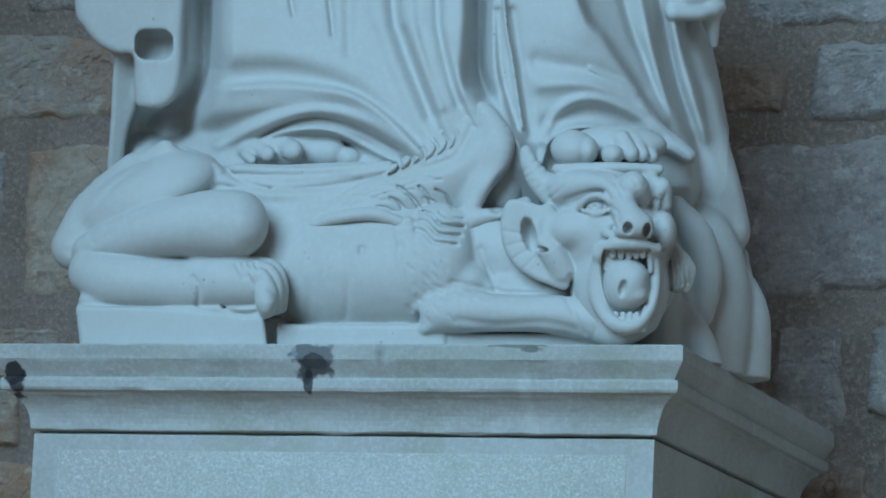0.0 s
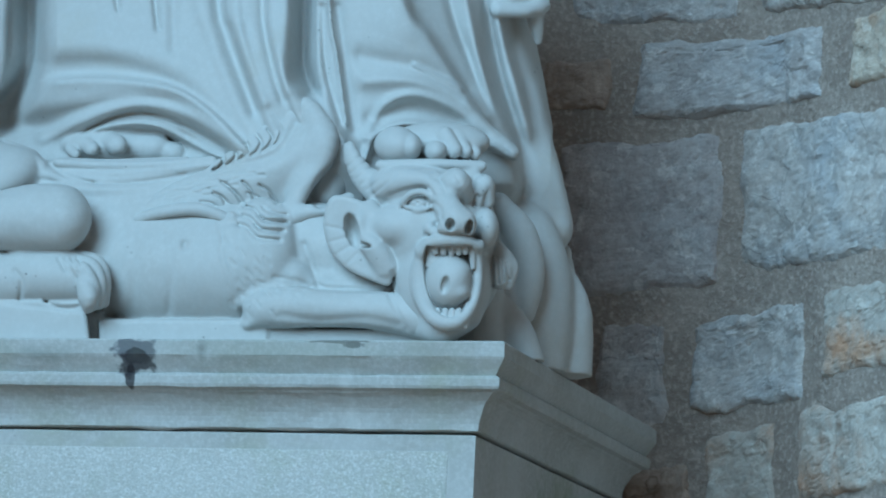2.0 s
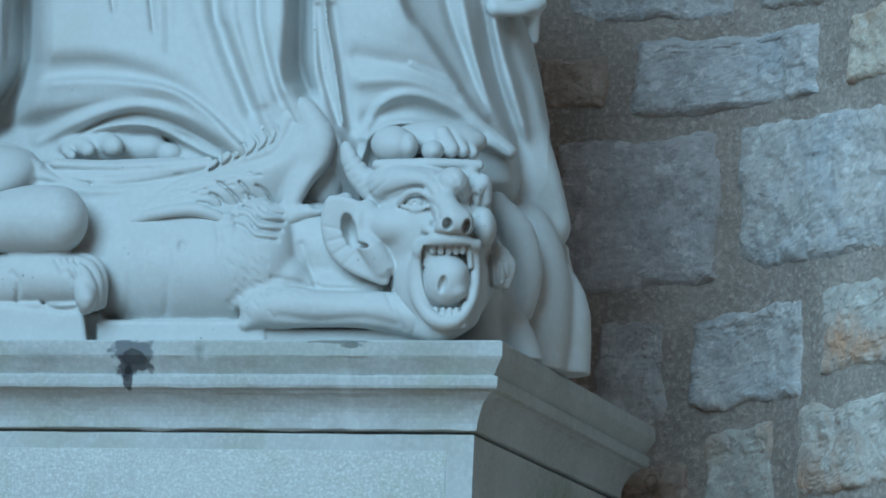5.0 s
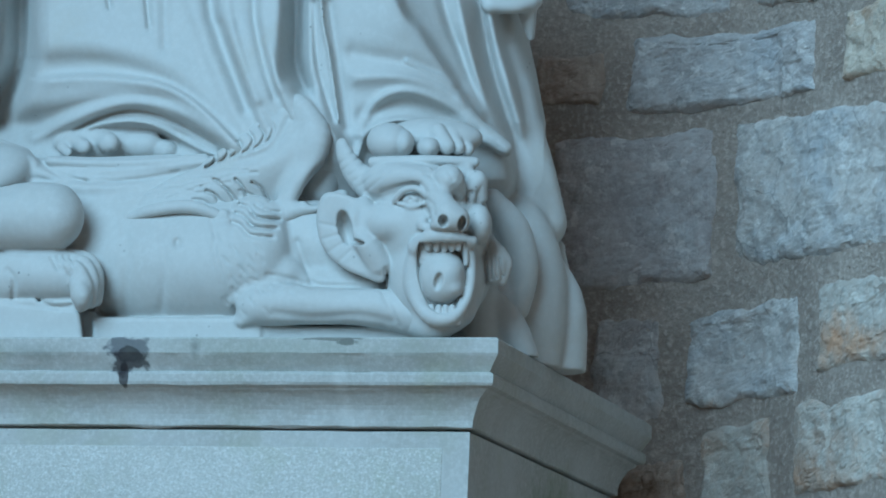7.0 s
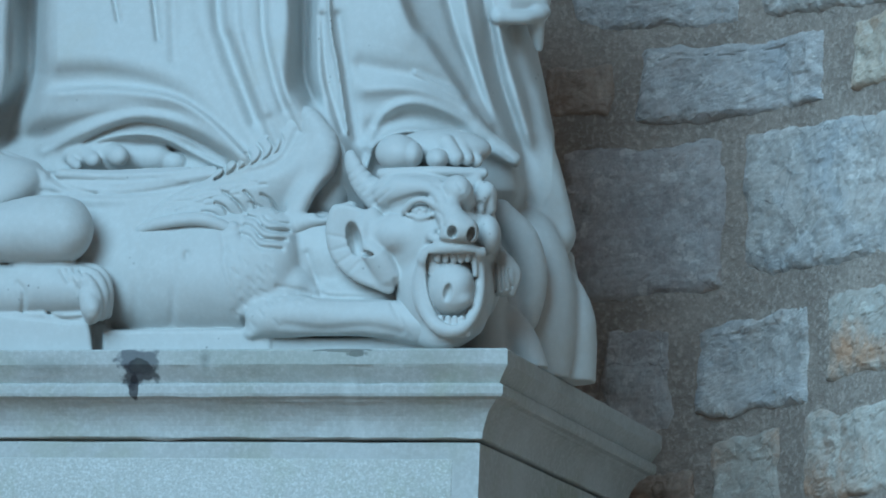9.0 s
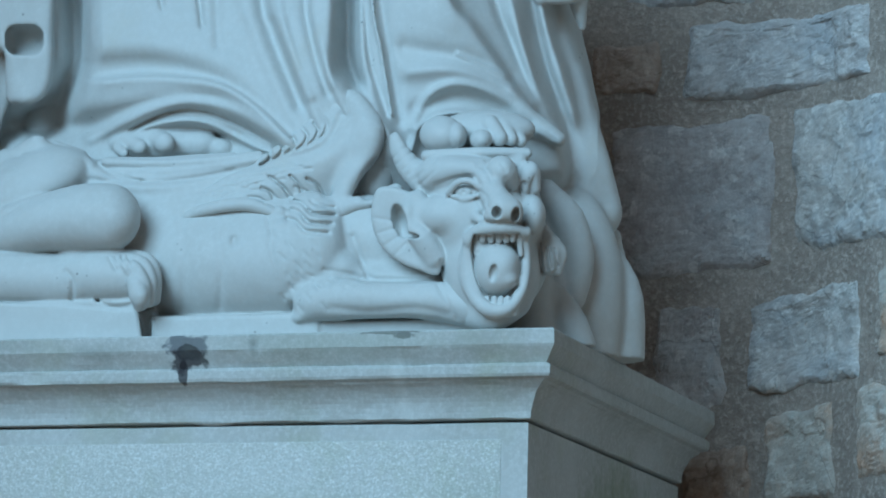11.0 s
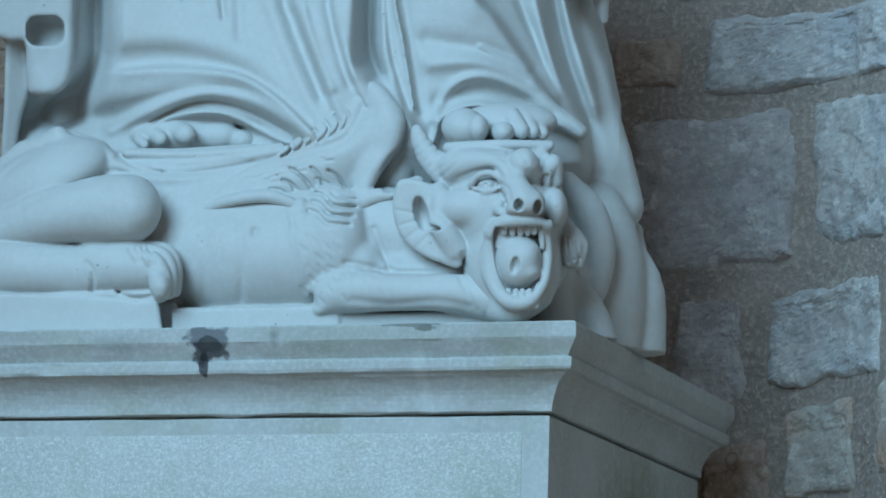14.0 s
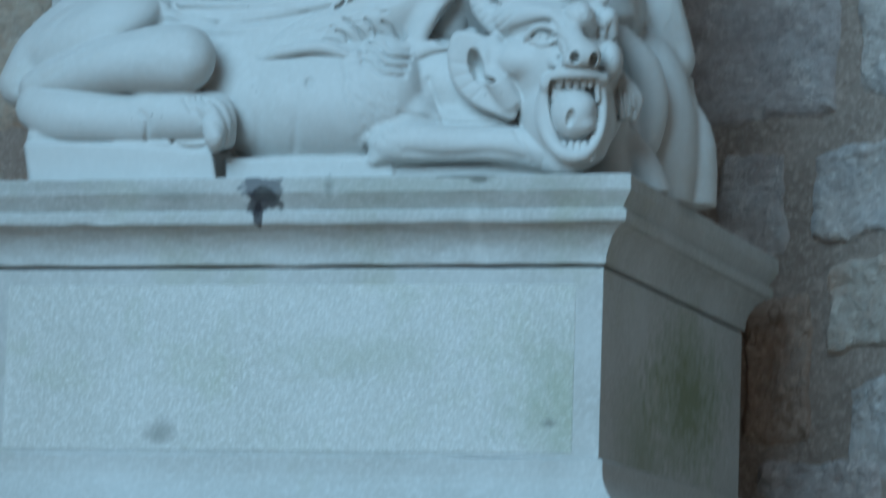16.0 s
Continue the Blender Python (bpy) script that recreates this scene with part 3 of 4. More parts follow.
def carve_robe(C):
    u, v, d = C.ax
    left = np.interp(v, (-460, 0, 300, 620), (330, 212, 195, 180))
    right = np.interp(v, (-460, 0, 90, 150, 230, 330, 400, 480, 700), (1200, 1258, 1262, 1275, 1290, 1288, 1240, 1205, 1200))
    front = np.interp(v, (-460, -100, 250, 620), (-330, -262, -200, -190))
    mid, half = (left + right) / 2, (right - left) / 2
    x = (u[:, None] - mid[None, :]) / half[None, :]
    round_off = np.where(x > 0, 2.1, 2.6)
    body = np.maximum(1 - np.abs(x) ** round_off, 0) ** (1 / round_off)
    s = Cloth(u, v)
    # pleats between the legs, each lapping over the one before
    s.lap([(700, -300), (708, 0), (722, 60), (738, 110), (758, 165), (778, 215), (820, 300)], 27, 4, 42, 1)
    s.lap([(778, -300), (783, 0), (788, 60), (798, 110), (812, 160), (828, 197), (862, 262)], 17, 3, 30, 1)
    s.lap([(648, -300), (655, 0), (672, 60), (698, 130), (738, 218), (790, 310)], 13, 6, 44, 1)
    s.lap([(742, -300), (742, 0), (752, 60), (770, 130), (794, 190), (840, 270)], 10, 4, 30, 1)
    s.ridge([(690, -300), (696, 0), (710, 70), (740, 150), (762, 205)], 13, -16)
    s.ridge([(770, -300), (774, 0), (780, 70), (800, 150), (812, 185)], 8, -8)
    s.ridge([(728, -300), (730, 0), (744, 90), (780, 190)], 10, 6)
    # deep channel and its folded edge
    s.lap([(828, -300), (826, 20), (822, 138), (846, 168), (874, 194), (914, 248), (930, 285)], 46, 5, 46, -1)
    s.ridge([(849, -300), (849, 20), (848, 120), (862, 168)], 15, -44)
    s.lap([(868, -300), (868, 20), (870, 130), (882, 185), (925, 275)], 24, 3, 40, 1)
    s.ridge([(885, -300), (893, 10), (907, 110), (924, 225)], 4, 10)
    s.ridge([(880, 20), (888, 130), (915, 225)], 7, -8)
    s.ridge([(908, 20), (924, 130), (938, 240)], 9, -8)
    # sweep of the hem over one foot
    s.lap([(392, 116), (450, 110), (520, 114), (590, 132), (640, 158), (690, 205), (735, 262), (790, 340)], 40, 10, 140, 1, 372)
    s.lap([(392, 153), (470, 147), (540, 149), (620, 164), (680, 202), (742, 262)], 32, 3, 30, -1, 372)
    s.lap([(330, 232), (392, 210), (450, 196), (520, 182), (590, 178), (650, 200), (720, 258), (760, 310)], 26, 8, 36, 1, 340)
    s.ridge([(385, 254), (410, 244), (450, 228), (505, 206), (565, 196), (640, 212), (700, 250), (740, 288)], 13, 20)
    s.ridge([(440, 258), (474, 236), (524, 214), (574, 210), (634, 229), (706, 270)], 4, -11)
    s.ridge([(445, 264), (480, 242), (540, 229), (590, 233), (640, 257), (700, 286)], 6, 13)
    s.bulge((545, 270), (86, 25), -60)
    s.bulge((605, 270), (40, 22), -18)
    # small nicks high on the cloth
    s.ridge([(578, -40), (586, 25), (590, 62)], 6, -9)
    s.ridge([(508, -30), (520, 28)], 5, -8)
    s.ridge([(615, -60), (618, 95)], 10, -6)
    # deep valley beside the hanging end
    s.ridge([(362, -300), (364, 60), (358, 130), (330, 185), (290, 215)], 22, -78)
    s.lap([(386, -300), (384, 60), (382, 140), (360, 205), (300, 262), (180, 330)], 26, 4, 120, 1)
    s.bulge((285, 232), (105, 36), -80)
    s.bulge((345, 236), (60, 20), -26)
    # leg on the other side with its hem
    s.bulge((1015, 60), (100, 190), 34, -12)
    s.ridge([(950, 108), (1010, 120), (1075, 137), (1130, 167)], 17, -9)
    s.ridge([(1045, 122), (1084, 141), (1130, 163)], 5, 7)
    s.ridge([(958, 150), (1040, 148), (1120, 176), (1170, 214)], 16, 12)
    s.ridge([(972, 218), (1004, 202), (1054, 196), (1114, 216), (1170, 245)], 14, -11)
    s.ridge([(962, 250), (978, 212), (1010, 182), (1050, 176), (1100, 192), (1150, 225), (1220, 278)], 9, 11)
    s.ridge([(958, 290), (974, 250), (1006, 230), (1050, 226), (1110, 240), (1165, 252), (1218, 278)], 7, 15)
    s.bulge((1075, 277), (78, 22), -44)
    # front cloth lying over the cloth behind
    s.lap([(945, -300), (1029, 0), (1074, 70), (1120, 140), (1150, 190), (1184, 240), (1224, 280), (1240, 420)], 48, 3, 120, -1)
    s.ridge([(1050, -300), (1104, 0), (1144, 113), (1174, 183), (1214, 263)], 9, -12)
    s.ridge([(1080, -300), (1134, 0), (1164, 133), (1200, 230), (1222, 270)], 11, 16)
    s.lap([(1110, -300), (1159, 0), (1169, 113), (1188, 203), (1235, 300)], 18, 4, 40, -1)
    s.ridge([(1150, -300), (1184, 0), (1219, 133), (1254, 233), (1290, 340)], 15, 22)
    s.ridge([(1120, -300), (1172, 0), (1196, 133), (1228, 233), (1262, 330)], 10, -18)
    s.ridge([(1180, -300), (1216, 60), (1246, 170), (1272, 280)], 12, -16)
    s.ridge([(1215, -300), (1248, 60), (1268, 170), (1284, 280)], 12, 12)
    s.h = np.maximum(s.h, -100.0) * 1.2 * np.clip((1 - np.abs(x)) / 0.10, 0, 1)
    s.h *= np.clip((v + 455) / 120, 0, 1)[None, :]
    crown = np.sqrt(np.clip(1 - (np.clip(-300 - v, 0, 150) / 150) ** 2, 0, 1))[None, :]
    f = -560.0 + (front[None, :] + 560.0) * body * (0.25 + 0.75 * crown) + s.h
    f = np.where(np.abs(x) < 1, f, -560 - 900 * (np.abs(x) - 1) * 3)
    gu, gv = np.gradient(f, C.step)
    steep = np.sqrt(1 + np.minimum(gu, 4) ** 2 + np.minimum(gv, 4) ** 2)
    dist = (d[None, None, :] - f[:, :, None]) / steep[:, :, None]
    back = -560.0 - 200.0 * body
    dist = np.maximum(dist, (back[:, :, None] - d[None, None, :]) * 0.8)
    dist = np.maximum(dist, ((np.abs(x) - 1) * half[None, :])[:, :, None])
    C.f = np.minimum(C.f, dist.astype(np.float32))


def carve_figure(C):
    carve_robe(C)
    # hanging scroll end at the side
    C.plate(((128, -240), (132, 0), (150, 50), (178, 82), (210, 96), (236, 100), (238, 150), (240, 184), (256, 192), (288, 191), (310, 172), (321, 132), (324, 60), (322, -240)),
            lambda u, v: -262 - 0.25 * np.abs(u - 270) + 0.0 * v, 90, 14, 8)
    C.slab((239, 53, -330), (306, 106, -180), 20, 5, take=True)
    C.lump((274, 138, -238), (34, 54, 27), k=9, take=True)
    C.limb((244, 112, -282, 4), (300, 112, -282, 4), k=4)
    # edge of the robe below it
    C.plate(((204, 40), (252, 40), (252, 150), (244, 186), (226, 236), (212, 310), (190, 310), (197, 200)), lambda u, v: -322 - 0.25 * (v - 100) + 0.5 * (210 - u), 150, 8, 10)
    # end of a sleeve
    C.limb((1195, 0, -400, 40), (1250, -10, -440, 36), k=8, flat=0.8)
    C.limb((1192, 22, -370, 14), (1240, 24, -390, 12), (1272, 14, -430, 12), k=5)
    C.limb((1256, 20, -420, 20), (1264, 78, -440, 7), k=8)
    # drapery at the far side, down to the base
    C.limb((1225, 180, -480, 36), (1256, 330, -465, 50), (1280, 408, -455, 44), k=18)
    C.limb((1228, 260, -440, 18), (1258, 350, -425, 24), (1272, 420, -425, 20), k=14)
    C.limb((1196, 368, -270, 20), (1232, 420, -275, 30), (1246, 490, -285, 32), (1236, 556, -290, 26), k=6)
    C.limb((1180, 400, -290, 26), (1205, 480, -290, 28), (1205, 540, -280, 28), k=8)
    C.limb((1286, 496, -450, 40), (1318, 570, -440, 44), (1316, 720, -440, 42), k=8)
    C.limb((1262, 500, -400, 36), (1278, 600, -380, 34), (1276, 720, -380, 34), k=6)
    C.limb((1300, 480, -500, 34), (1306, 455, -500, 20), k=10)
    C.limb((1205, 560, -240, 26), (1232, 610, -245, 34), (1262, 720, -265, 36), k=5)
    C.limb((1160, 520, -230, 46), (1160, 620, -230, 50), k=12)
    C.lump((1240, 560, -400), (90, 200, 90), k=10)
    # foot under the hem, toes showing
    C.limb((1150, 232, -262, 16), (1185, 252, -266, 13), (1220, 276, -270, 7), k=20)
    C.limb((425, 298, -165, 7), (520, 299, -160, 7), (640, 295, -160, 7), k=6)
    C.limb((436, 276, -212, 9), (446, 284, -198, 9), k=4)
    C.limb((458, 262, -222, 12), (474, 274, -194, 14), k=4)
    C.limb((500, 258, -226, 16), (518, 267, -190, 19), k=4)
    C.lump((578, 270, -228), (36, 26, 26), k=6)
    C.lump((616, 280, -226), (24, 20, 22), k=6)
    C.lump((510, 268, -235), (90, 30, 34), k=8)
    # demon: haunch, thigh, shin
    C.lump((262, 352, -170), (136, 66, 92), turn=-24, k=12)
    C.limb((132, 440, -160, 38), (168, 372, -178, 36), (238, 304, -195, 30), k=12)
    C.limb((270, 285, -186, 22), (292, 268, -178, 20), k=8)
    C.limb((300, 268, -185, 12), (318, 282, -175, 9), k=6)
    C.limb((310, 302, -176, 34), (390, 340, -172, 36), k=14)
    C.limb((150, 440, -112, 24), (255, 412, -84, 44), (345, 398, -70, 55), (412, 396, -70, 62), k=6)
    C.limb((180, 450, -128, 26), (300, 454, -120, 26), (425, 450, -120, 26), k=8)
    C.limb((162, 482, -104, 40), (205, 496, -90, 50), (290, 502, -84, 48), (350, 506, -82, 47), k=6)
    C.limb((160, 540, -90, 22), (300, 548, -84, 22), (440, 560, -84, 22), k=8)
    C.limb((352, 480, -78, 34), (352, 515, -78, 34), k=6)
    C.limb((362, 496, -80, 46), (405, 498, -74, 48), (446, 502, -74, 44), k=6)
    # toes
    for a, b, dd in ((0, 0, 0), (14, -8, -16), (24, -14, -32)):
        C.limb((430 + a, 482 + b, -45 + dd, 14), (462 + a, 490 + b, -30 + dd, 13), (478 + a * 0.8, 520 + b, -26 + dd, 13), (474 + a * 0.9, 550 + b * 0.5, -30 + dd, 12), k=4)
    C.limb((462, 512, -22, 12), (470, 535, -16, 17), (468, 556, -24, 10), k=4)
    C.slab((142, 541, -330), (474, 684, -44), 8, 3, lean=0.12)
    C.slab((455, 562, -330), (500, 660, -98), 10, 8)
    # belly, chest, shoulder
    C.limb((470, 470, -190, 92), (600, 482, -165, 104), (720, 478, -160, 110), k=16)
    C.limb((470, 400, -190, 70), (600, 410, -170, 70), (720, 420, -160, 64), k=18)
    C.slab((490, 574, -330), (790, 680, -62), 8, 6)
    C.lump((776, 462, -120), (72, 104, 76), k=6)
    C.lump((872, 450, -152), (86, 84, 70), k=12)
    C.limb((890, 470, -140, 48), (1000, 560, -126, 58), k=12)
    # arm lying along the edge
    C.limb((826, 498, -96, 36), (782, 545, -80, 34), k=10)
    C.limb((766, 558, -66, 24), (800, 552, -64, 36), (900, 554, -58, 32), (980, 556, -58, 34), (1060, 568, -62, 38), k=5)
    C.limb((752, 582, -60, 10), (776, 566, -60, 22), k=6)
    C.lump((850, 542, -52), (70, 22, 24), turn=3, k=14)
    C.lump((985, 556, -46), (40, 26, 20), turn=8, k=14)
    C.incise(curve([(812, 566), (880, 574), (960, 570), (1020, 582)], 4), 7, 3, (-90, 0))
    C.incise(curve([(1002, 530), (1016, 556), (1034, 590)], 3), 4, 3, (-90, 0))
    C.slab((740, 590, -330), (1080, 660, -68), 6, 4)
    C.limb((800, 500, -104, 30), (900, 520, -104, 28), (980, 530, -104, 26), k=12)
    C.limb((380, 324, -170, 26), (560, 334, -166, 30), (710, 322, -166, 30), k=12)
    # hair and tail folds between haunch and wing
    C.limb((318, 268, -200, 12), (366, 290, -180, 14), k=12)
    C.limb((380, 316, -156, 12), (460, 320, -150, 13), (560, 314, -146, 12), (690, 296, -138, 10), k=8)
    C.limb((415, 300, -150, 9), (520, 304, -146, 8), (640, 300, -140, 7), k=4)
    C.limb((390, 335, -150, 13), (480, 346, -140, 16), (560, 346, -140, 14), (640, 334, -150, 10), k=8)
    C.limb((378, 300, -150, 9), (420, 335, -140, 9), (450, 345, -138, 9), k=5)
    C.incise(curve([(700, 400), (706, 430), (705, 455), (714, 490), (722, 520), (745, 565)], 4), 4, 3, (-160, 0))
    for a, b, dd in ((700, 408, -92), (703, 432, -80), (702, 455, -74), (708, 478, -70), (712, 500, -70), (722, 522, -72), (734, 544, -76), (748, 566, -72)):
        C.limb((a + 22, b - 14, dd + 8, 9), (a + 6, b - 2, dd + 4, 7), (a - 3, b + 8, dd - 4, 3), k=6)
    C.incise(curve([(610, 420), (618, 480), (612, 560)], 4), 7, 3, (-120, 0))
    C.incise(curve([(545, 400), (552, 470), (545, 560)], 4), 9, 3, (-140, 0))
    C.incise(curve([(800, 500), (840, 506), (880, 517), (960, 520), (1010, 520)], 3), 5, 4, (-120, 0))
    C.incise(curve([(852, 440), (866, 480), (878, 514)], 3), 6, 6, (-140, 0))
    C.incise([(640, 440), (640, 446)], 6, 7, (-120, 0))
    C.incise(curve([(168, 430), (208, 405), (250, 380), (300, 358), (345, 350)], 4), 6, 3.5, (-200, 0))
    C.incise(curve([(122, 445), (152, 396), (200, 332), (262, 288)], 4), 6, 4, (-250, 0))
    C.incise(curve([(168, 447), (260, 456), (355, 459), (430, 450)], 4), 4, 2.5, (-140, 0))
    C.incise(curve([(140, 536), (300, 545), (352, 550), (470, 562)], 4), 4, 3, (-140, 0))
    C.incise(curve([(340, 490), (352, 505), (350, 540)], 3), 4, 5, (-120, 0))
    C.incise(curve([(395, 545), (425, 556), (455, 553)], 3), 4, 6, (-120, 0))
    for a in (0, 11, 22, 33):
        C.incise([(418 + a, 470 - a * 0.1), (430 + a, 490 + a * 0.1)], 3, 4, (-120, 0))
    for st, w, h in (([(395, 309), (500, 312), (600, 306), (700, 290)], 5, 4), ([(385, 330), (470, 336), (560, 333), (640, 320)], 5, 5), ([(430, 318), (520, 322), (620, 312)], 4, 2.5),
                     ([(400, 300), (430, 322), (480, 334)], 4, 4), ([(338, -20), (346, 25), (340, 45), (352, 72), (346, 95), (358, 138)], 3.2, 4)):
        C.incise(curve(st, 4), w, h, (-240, 0))
    for i in range(16):
        a, b = 706 + 5 * i + 9 * (i % 3), 430 + (i * 37) % 130
        C.incise([(a, b), (a + 10, b + 12)], 2.6, 2.6, (-140, 0))
    for i in range(9):
        a, b = 770 + 13 * i, 506 + (i * 23) % 30
        C.incise([(a, b), (a + 12, b + 5)], 2.6, 2.2, (-120, 0))
    for a, b in ((748, 374), (742, 390), (736, 406)):
        C.incise(curve([(a, b), (a + 14, b + 5), (a + 30, b + 22), (a + 44, b + 25), (a + 72, b + 27)], 4), 3.6, 8, (-220, 0))
        C.incise(curve([(a + 30, b + 2), (a + 44, b + 10), (a + 72, b + 14)], 4), 3.2, 5, (-220, 0))
    worn(C, 1.6)
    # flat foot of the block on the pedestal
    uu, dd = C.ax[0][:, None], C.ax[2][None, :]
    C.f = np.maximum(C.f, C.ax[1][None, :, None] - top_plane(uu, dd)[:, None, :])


def carve_wing(C):
    C.plate(((552, 396), (575, 362), (640, 318), (700, 288), (752, 250), (806, 208), (852, 182), (878, 208), (880, 262), (852, 330), (838, 392), (806, 430), (752, 424), (716, 398), (660, 378), (600, 386)),
            lambda u, v: -116 - 0.05 * (u - 700) + 16 * np.sin((v - 300 + 0.5 * (u - 700)) / 34.0), 50, 12, 8)
    C.limb((556, 398, -105, 7), (600, 385, -90, 10), (660, 379, -86, 11), (712, 396, -88, 9), (728, 420, -96, 6), k=5)
    C.lump((778, 405, -104), (56, 44, 30), k=10)
    C.limb((854, 196, -142, 9), (870, 218, -138, 16), (884, 254, -132, 24), (872, 302, -128, 21), (848, 336, -118, 16), (834, 368, -114, 14), (842, 386, -110, 13), k=16)
    C.limb((842, 386, -106, 12), (880, 378, -108, 12), (930, 362, -116, 12), k=6)
    C.limb((890, 240, -184, 28), (900, 290, -190, 34), (885, 345, -190, 38), k=14)
    C.lump((892, 340, -98), (22, 40, 50), turn=25, k=10, take=True)
    # chiselled feathers and fur
    for i, (a, b) in enumerate(((702, 296), (724, 286), (746, 276), (768, 268), (788, 260), (804, 252))):
        t = i / 5
        C.incise(curve([(a - 2, b - 14 - 10 * t), (a + 6, b - 4 - 6 * t), (a - 2, b + 8), (a - 12, b + 14 + 2 * t)], 3), 3.2, 11 - 3 * t, (-200, 0))
    for a, b, e, g in ((704, 330, 742, 370), (742, 330, 764, 366), (772, 336, 798, 362), (690, 352, 712, 368)):
        C.incise(curve([(a, b), ((a + e) / 2 + 3, (b + g) / 2 - 3), (e, g), (e + 3, g + 6)], 4), 2.8, 8, (-220, 0))
        C.incise(curve([(a - 22, b + 14), ((a + e) / 2 - 16, (b + g) / 2 + 8), (e - 16, g + 8)], 4), 2.4, 3.5, (-220, 0))
    for a, b in ((748, 374), (742, 390), (736, 406)):
        C.incise(curve([(a, b), (a + 14, b + 5), (a + 30, b + 22), (a + 44, b + 25), (a + 72, b + 27)], 4), 2.8, 7, (-220, 0))
        C.incise(curve([(a + 30, b + 2), (a + 44, b + 10), (a + 72, b + 14)], 4), 2.4, 4, (-220, 0))
    for i in range(9):
        a, b = 590 + 16 * i, 366 - 6 * i + 10 * (i % 3 - 1)
        C.incise(curve([(a, b), (a + 30, b - 8), (a + 62, b - 10)], 3), 2.6, 2.8, (-220, 0))
    C.incise(curve([(560, 344), (640, 316), (720, 304), (800, 282), (838, 226)], 4), 10, 8, (-220, 0))
    worn(C, 1.0)


def carve_head(C):
    K = 6
    C.lump((1085, 410, -95), (108, 105, 95), k=K)
    C.lump((1136, 470, -140), (66, 105, 70), k=10)
    C.lump((1096, 505, -78), (88, 104, 88), turn=-6, k=10)
    C.limb((1060, 575, -60, 30), (1100, 584, -40, 28), (1140, 565, -55, 24), k=10)
    # cheeks, brows, nose
    C.lump((1016, 406, -44), (46, 36, 36), k=10)
    C.lump((1174, 410, -42), (24, 36, 34), k=6)
    C.lump((1048, 330, -78), (84, 38, 62), k=12)
    C.limb((990, 342, -56, 11), (1010, 330, -40, 12), (1042, 324, -22, 12), (1074, 328, -10, 11), (1090, 348, -2, 10), k=14)
    C.limb((1062, 316, -28, 7), (1084, 318, -18, 8), (1094, 338, -8, 8), k=8)
    C.limb((1104, 345, -8, 14), (1120, 328, -8, 24), (1136, 350, -22, 15), k=5)
    C.limb((1150, 362, -40, 12), (1170, 332, -52, 17), (1176, 362, -60, 13), k=4)
    C.limb((1096, 352, -6, 22), (1114, 388, 22, 26), k=10)
    C.lump((1124, 398, 24), (34, 26, 26), turn=6, k=8)
    C.lump((1108, 405, 32), (22, 20, 18), k=6)
    C.lump((1142, 406, 16), (16, 20, 18), k=6)
    C.limb((1076, 412, 0, 11), (1092, 422, 12, 9), k=6)
    # lips
    C.limb((1062, 450, 2, 12), (1086, 432, 16, 13), (1120, 430, 20, 13), (1160, 440, -2, 10), k=8)
    C.limb((1061, 448, -2, 7), (1052, 500, -8, 8), (1062, 544, -4, 9), (1090, 574, 4, 12), (1126, 574, 2, 11), (1152, 540, -12, 8), (1161, 490, -20, 6), (1158, 446, -10, 6), k=9)
    # mouth
    C.lump((1110, 478, 6), (46, 92, 56), turn=-2, k=4, take=True, keep_below=442)
    # tongue
    C.lump((1108, 502, -18), (42, 50, 42), k=3)
    C.lump((1108, 500, -48), (50, 70, 40), k=4)
    C.slab((1068, 444, -40), (1094, 482, 0), 6, 4)
    C.lump((1102, 512, 22), (7, 16, 12), turn=12, k=5, take=True)
    C.lump((1124, 490, -8), (20, 20, 24), k=8)
    C.lump((1126, 524, -6), (20, 15, 22), k=8)
    # gum and teeth
    C.slab((1068, 430, -50), (1160, 454, 0), 6, 3)
    C.slab((1070, 440, -30), (1090, 474, 2), 5, 3)
    for a, b, r in ((1084, 452, 8), (1099, 454, 7.5), (1113, 455, 7), (1126, 454, 7), (1138, 453, 6.5)):
        C.limb((a, 441, 6, r), (a, b, 5, r * 0.8), k=1.5)
    C.limb((1149, 442, -2, 7), (1152, 480, -8, 4), k=2)
    C.slab((1084, 562, -40), (1144, 590, 2), 6, 4)
    C.limb((1090, 572, 0, 7), (1090, 556, -2, 5), k=2)
    for a in (1103, 1115, 1127):
        C.limb((a, 568, 3, 7), (a, 557, 3, 5.5), k=1.5)
    C.limb((1138, 566, -2, 7), (1142, 544, -6, 3.5), k=2)
    # eyes
    C.lump((1052, 363, 10), (25, 12, 24), turn=-8, k=6, take=True)
    C.lump((1055, 366, -25), (19, 12, 21), k=2)
    C.limb((1022, 372, -20, 4), (1040, 350, -6, 5), (1062, 346, 0, 5), (1080, 358, 2, 4), k=5)
    C.limb((1030, 374, -16, 3), (1054, 379, -8, 3.5), (1074, 374, 0, 3), k=5)
    C.lump((1052, 366, -2), (5, 5, 7), k=2, take=True)
    C.lump((1158, 362, -20), (10, 14, 26), turn=15, k=4, take=True)
    C.lump((1160, 362, -46), (10, 14, 14), k=3)
    # nostrils
    C.lump((1111, 404, 46), (9, 11, 22), k=3, take=True)
    C.lump((1144, 408, 34), (7, 13, 22), turn=10, k=3, take=True)
    # horn, with rings
    C.limb((931, 268, -104, 9), (938, 290, -100, 15), (956, 320, -92, 21), (985, 345, -84, 27), (1004, 356, -84, 24), k=6)
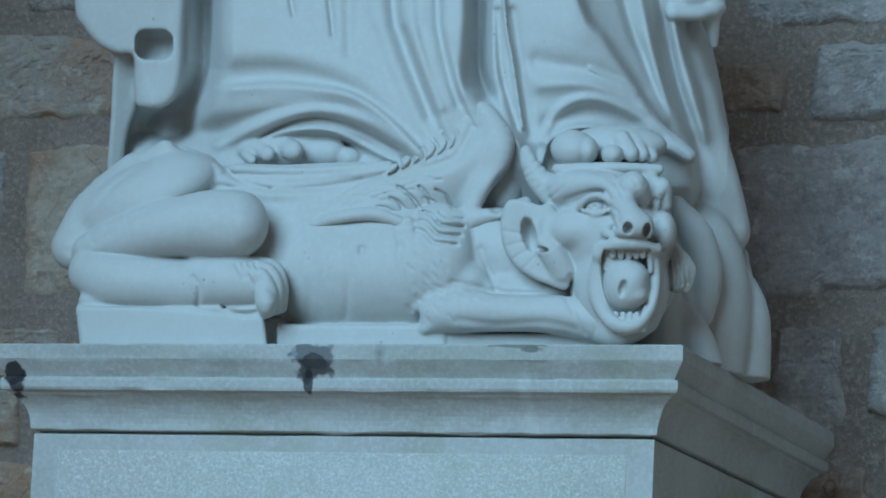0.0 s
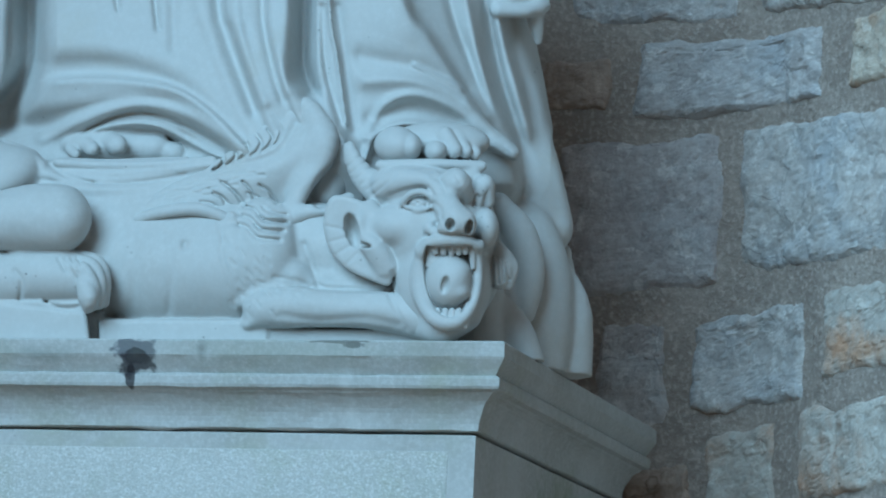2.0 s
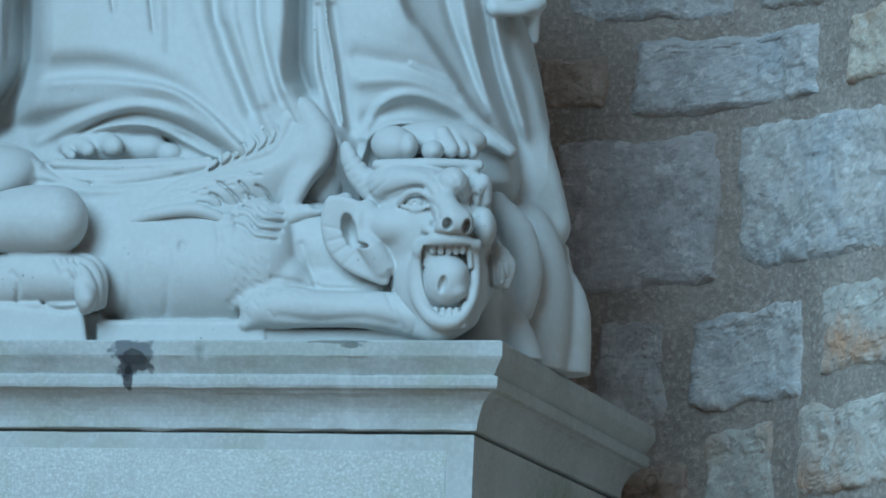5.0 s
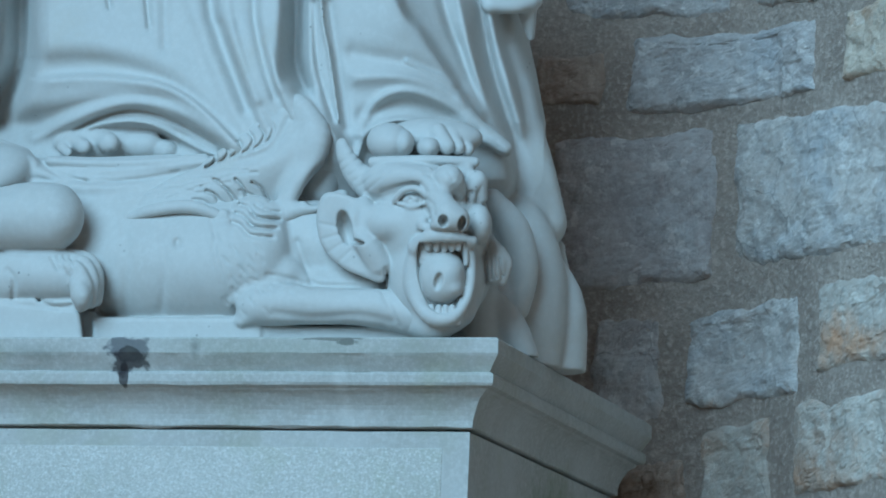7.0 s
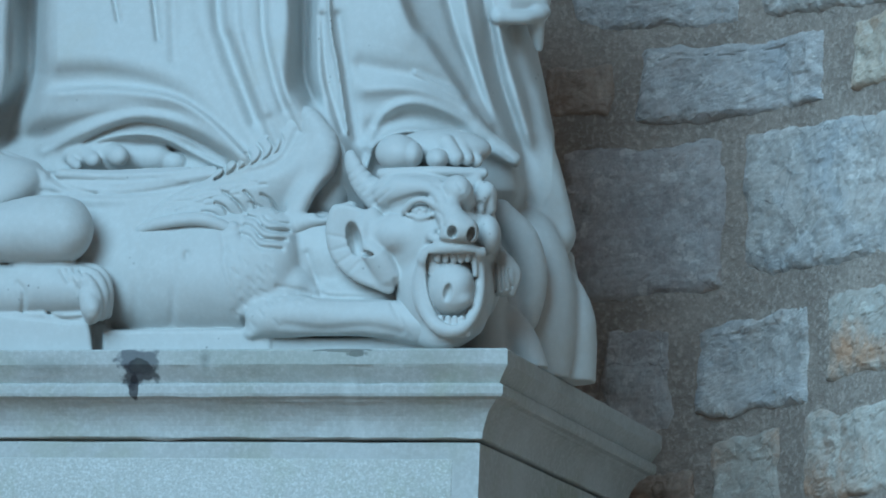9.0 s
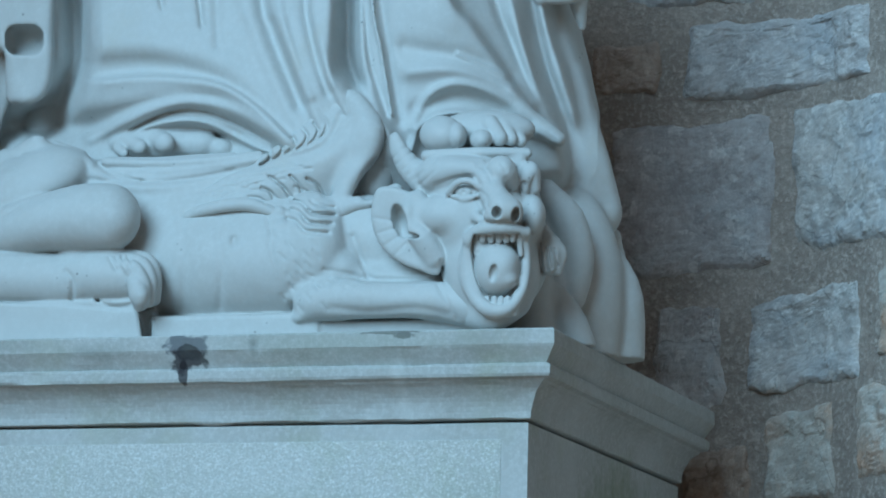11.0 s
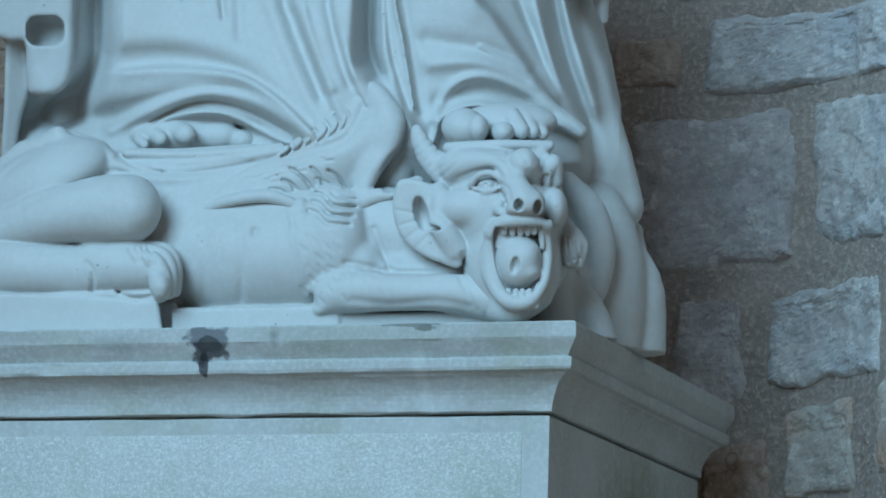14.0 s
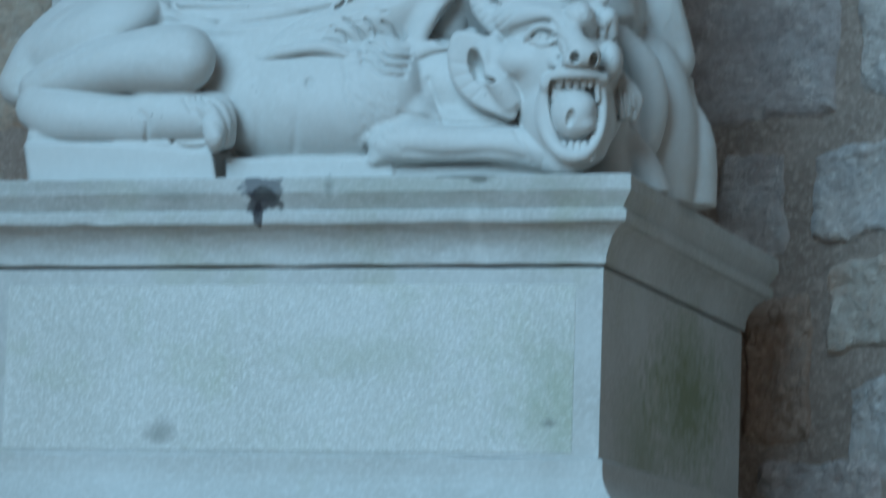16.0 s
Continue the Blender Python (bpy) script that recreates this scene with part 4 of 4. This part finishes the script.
    for i in range(6):
        t = i / 6
        a, b = 940 + 62 * t, 292 + 52 * t
        C.incise([(a - 16 - 4 * t, b + 12 + 6 * t), (a + 16 + 8 * t, b - 12 - 8 * t)], 3.0, 1.5, (-140, 0))
    # ear: a broad flap with a small deep opening
    C.plate(((972, 372), (945, 360), (918, 353), (897, 358), (887, 385), (886, 412), (893, 442), (910, 468), (938, 490), (968, 503), (1004, 512), (1012, 470), (1000, 400)),
            lambda u, v: -50 + 0.10 * (u - 890) + 0.0 * v, 40, 9, 4)
    C.lump((924, 418, -24), (27, 52, 22), turn=-16, k=10, take=True)
    C.limb((968, 372, -58, 10), (952, 392, -42, 12), (952, 420, -40, 14), (976, 446, -40, 20), (996, 480, -50, 22), k=7)
    C.lump((972, 408, -58), (26, 40, 30), k=8)
    C.lump((937, 416, -44), (13, 31, 34), turn=-14, k=5, take=True)
    C.lump((956, 441, -32), (20, 6, 18), turn=8, k=3, take=True)
    for a, b, e, g in ((890, 408, 922, 414), (896, 436, 926, 428), (908, 458, 934, 442), (926, 476, 946, 456)):
        C.incise([(a, b), (e, g)], 3.5, 1.3, (-130, 0))
    # other ear
    C.lump((1202, 482, -112), (25, 38, 32), turn=8, k=4)
    C.limb((1194, 440, -120, 9), (1204, 455, -100, 10), (1224, 478, -104, 8), (1214, 510, -110, 9), k=5)
    C.limb((1180, 470, -120, 10), (1200, 505, -125, 12), k=5)
    for a in range(4):
        C.incise([(1186 + 8 * a, 462 + 3 * a), (1188 + 9 * a, 510 - 3 * a)], 2.6, 4.0, (-170, -60))
    # wrinkles
    for st in ([(1002, 352), (1040, 340), (1070, 338), (1082, 352)], [(1078, 322), (1096, 330), (1102, 350)], [(1082, 366), (1094, 376), (1096, 392)], [(1070, 372), (1082, 392), (1090, 405)],
               [(1004, 370), (1020, 372), (1040, 380)], [(1120, 318), (1128, 330)], [(1096, 396), (1084, 404), (1078, 418)], [(1008, 488), (1020, 530), (1040, 575)]):
        C.incise(curve(st, 3), 4.0, 2.2, (-100, 60))
    C.incise(curve([(1066, 425), (1100, 422), (1140, 424), (1160, 430)], 3), 4.0, 3.0, (-60, 60))
    # sole and toes of the foot that treads on the head
    C.slab((984, 294, -190), (1166, 330, -52), 14, 6)
    C.limb((986, 300, -62, 8), (1080, 296, -48, 8), (1166, 300, -66, 8), k=4)
    C.lump((1014, 264, -98), (40, 34, 42), k=4)
    C.lump((1040, 266, -86), (19, 24, 30), k=3)
    C.lump((1084, 274, -84), (20, 19, 26), k=2)
    for a, b, r, dd in ((1116, 272, 15, -92), (1136, 274, 13, -104), (1153, 278, 12, -118)):
        C.limb((a - 16, b - 26, dd - 16, r), (a, b, dd, r), k=3)
    C.lump((1090, 258, -150), (90, 36, 50), k=6)
    worn(C, 1.0)
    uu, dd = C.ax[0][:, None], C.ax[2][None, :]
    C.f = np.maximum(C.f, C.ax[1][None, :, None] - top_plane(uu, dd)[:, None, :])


def build_statue():
    vs, qs, n = [], [], 0
    for carve, lo, hi, step in ((carve_figure, (80, -460, -790), (1400, 740, 10), MAIN_STEP), (carve_wing, (530, 165, -280), (960, 470, -40), WING_STEP), (carve_head, (870, 215, -225), (1240, 640, 70), HEAD_STEP)):
        C = Carving(lo, hi, step)
        carve(C)
        for ax in range(3):                      # closed at the ends of the grid
            for end in (0, -1):
                sl = [slice(None)] * 3
                sl[ax] = end
                C.f[tuple(sl)] = np.maximum(C.f[tuple(sl)], 1.0)
        v, q = C.mesh()
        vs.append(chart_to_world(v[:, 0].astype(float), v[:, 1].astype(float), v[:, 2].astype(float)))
        qs.append(q + n)
        n += len(v)
    v, q = np.concatenate(vs), np.concatenate(qs)
    me = bpy.data.meshes.new("statue")
    me.vertices.add(len(v))
    me.vertices.foreach_set("co", v.ravel())
    me.loops.add(q.size)
    me.loops.foreach_set("vertex_index", q.ravel().astype(np.int32))
    me.polygons.add(len(q))
    me.polygons.foreach_set("loop_start", np.arange(0, q.size, 4, dtype=np.int32))
    me.polygons.foreach_set("use_smooth", np.ones(len(q), bool))
    me.update(calc_edges=True)
    me.validate()
    me.materials.append(MARBLE)
    return tagged(new("statue", me), "white marble robed statue treading on a horned, winged demon", "statue")


MAIN_STEP, WING_STEP, HEAD_STEP = 3.5, 2.0, 1.8
statue = build_statue()

# ---------------------------------------------------------------- stones of the wall
for row, ((z0, z1), pairs) in enumerate(COURSES):
    for col, (s0, s1, *own) in enumerate(pairs):
        rng = random.Random(row * 31 + col)
        lo, hi, lean, lean_top = (*own, rng.uniform(-0.02, 0.03), rng.uniform(-0.02, 0.03))[:4] if own else (z0, z1, rng.uniform(-0.02, 0.03), rng.uniform(-0.02, 0.03))
        add_stone(s0, s1, lo, hi, row * 31 + col, lean, lean_top, rng.uniform(0.005, 0.009), TONES.get((row, col)) or rng.choice(("grey", "blue", "tan")))
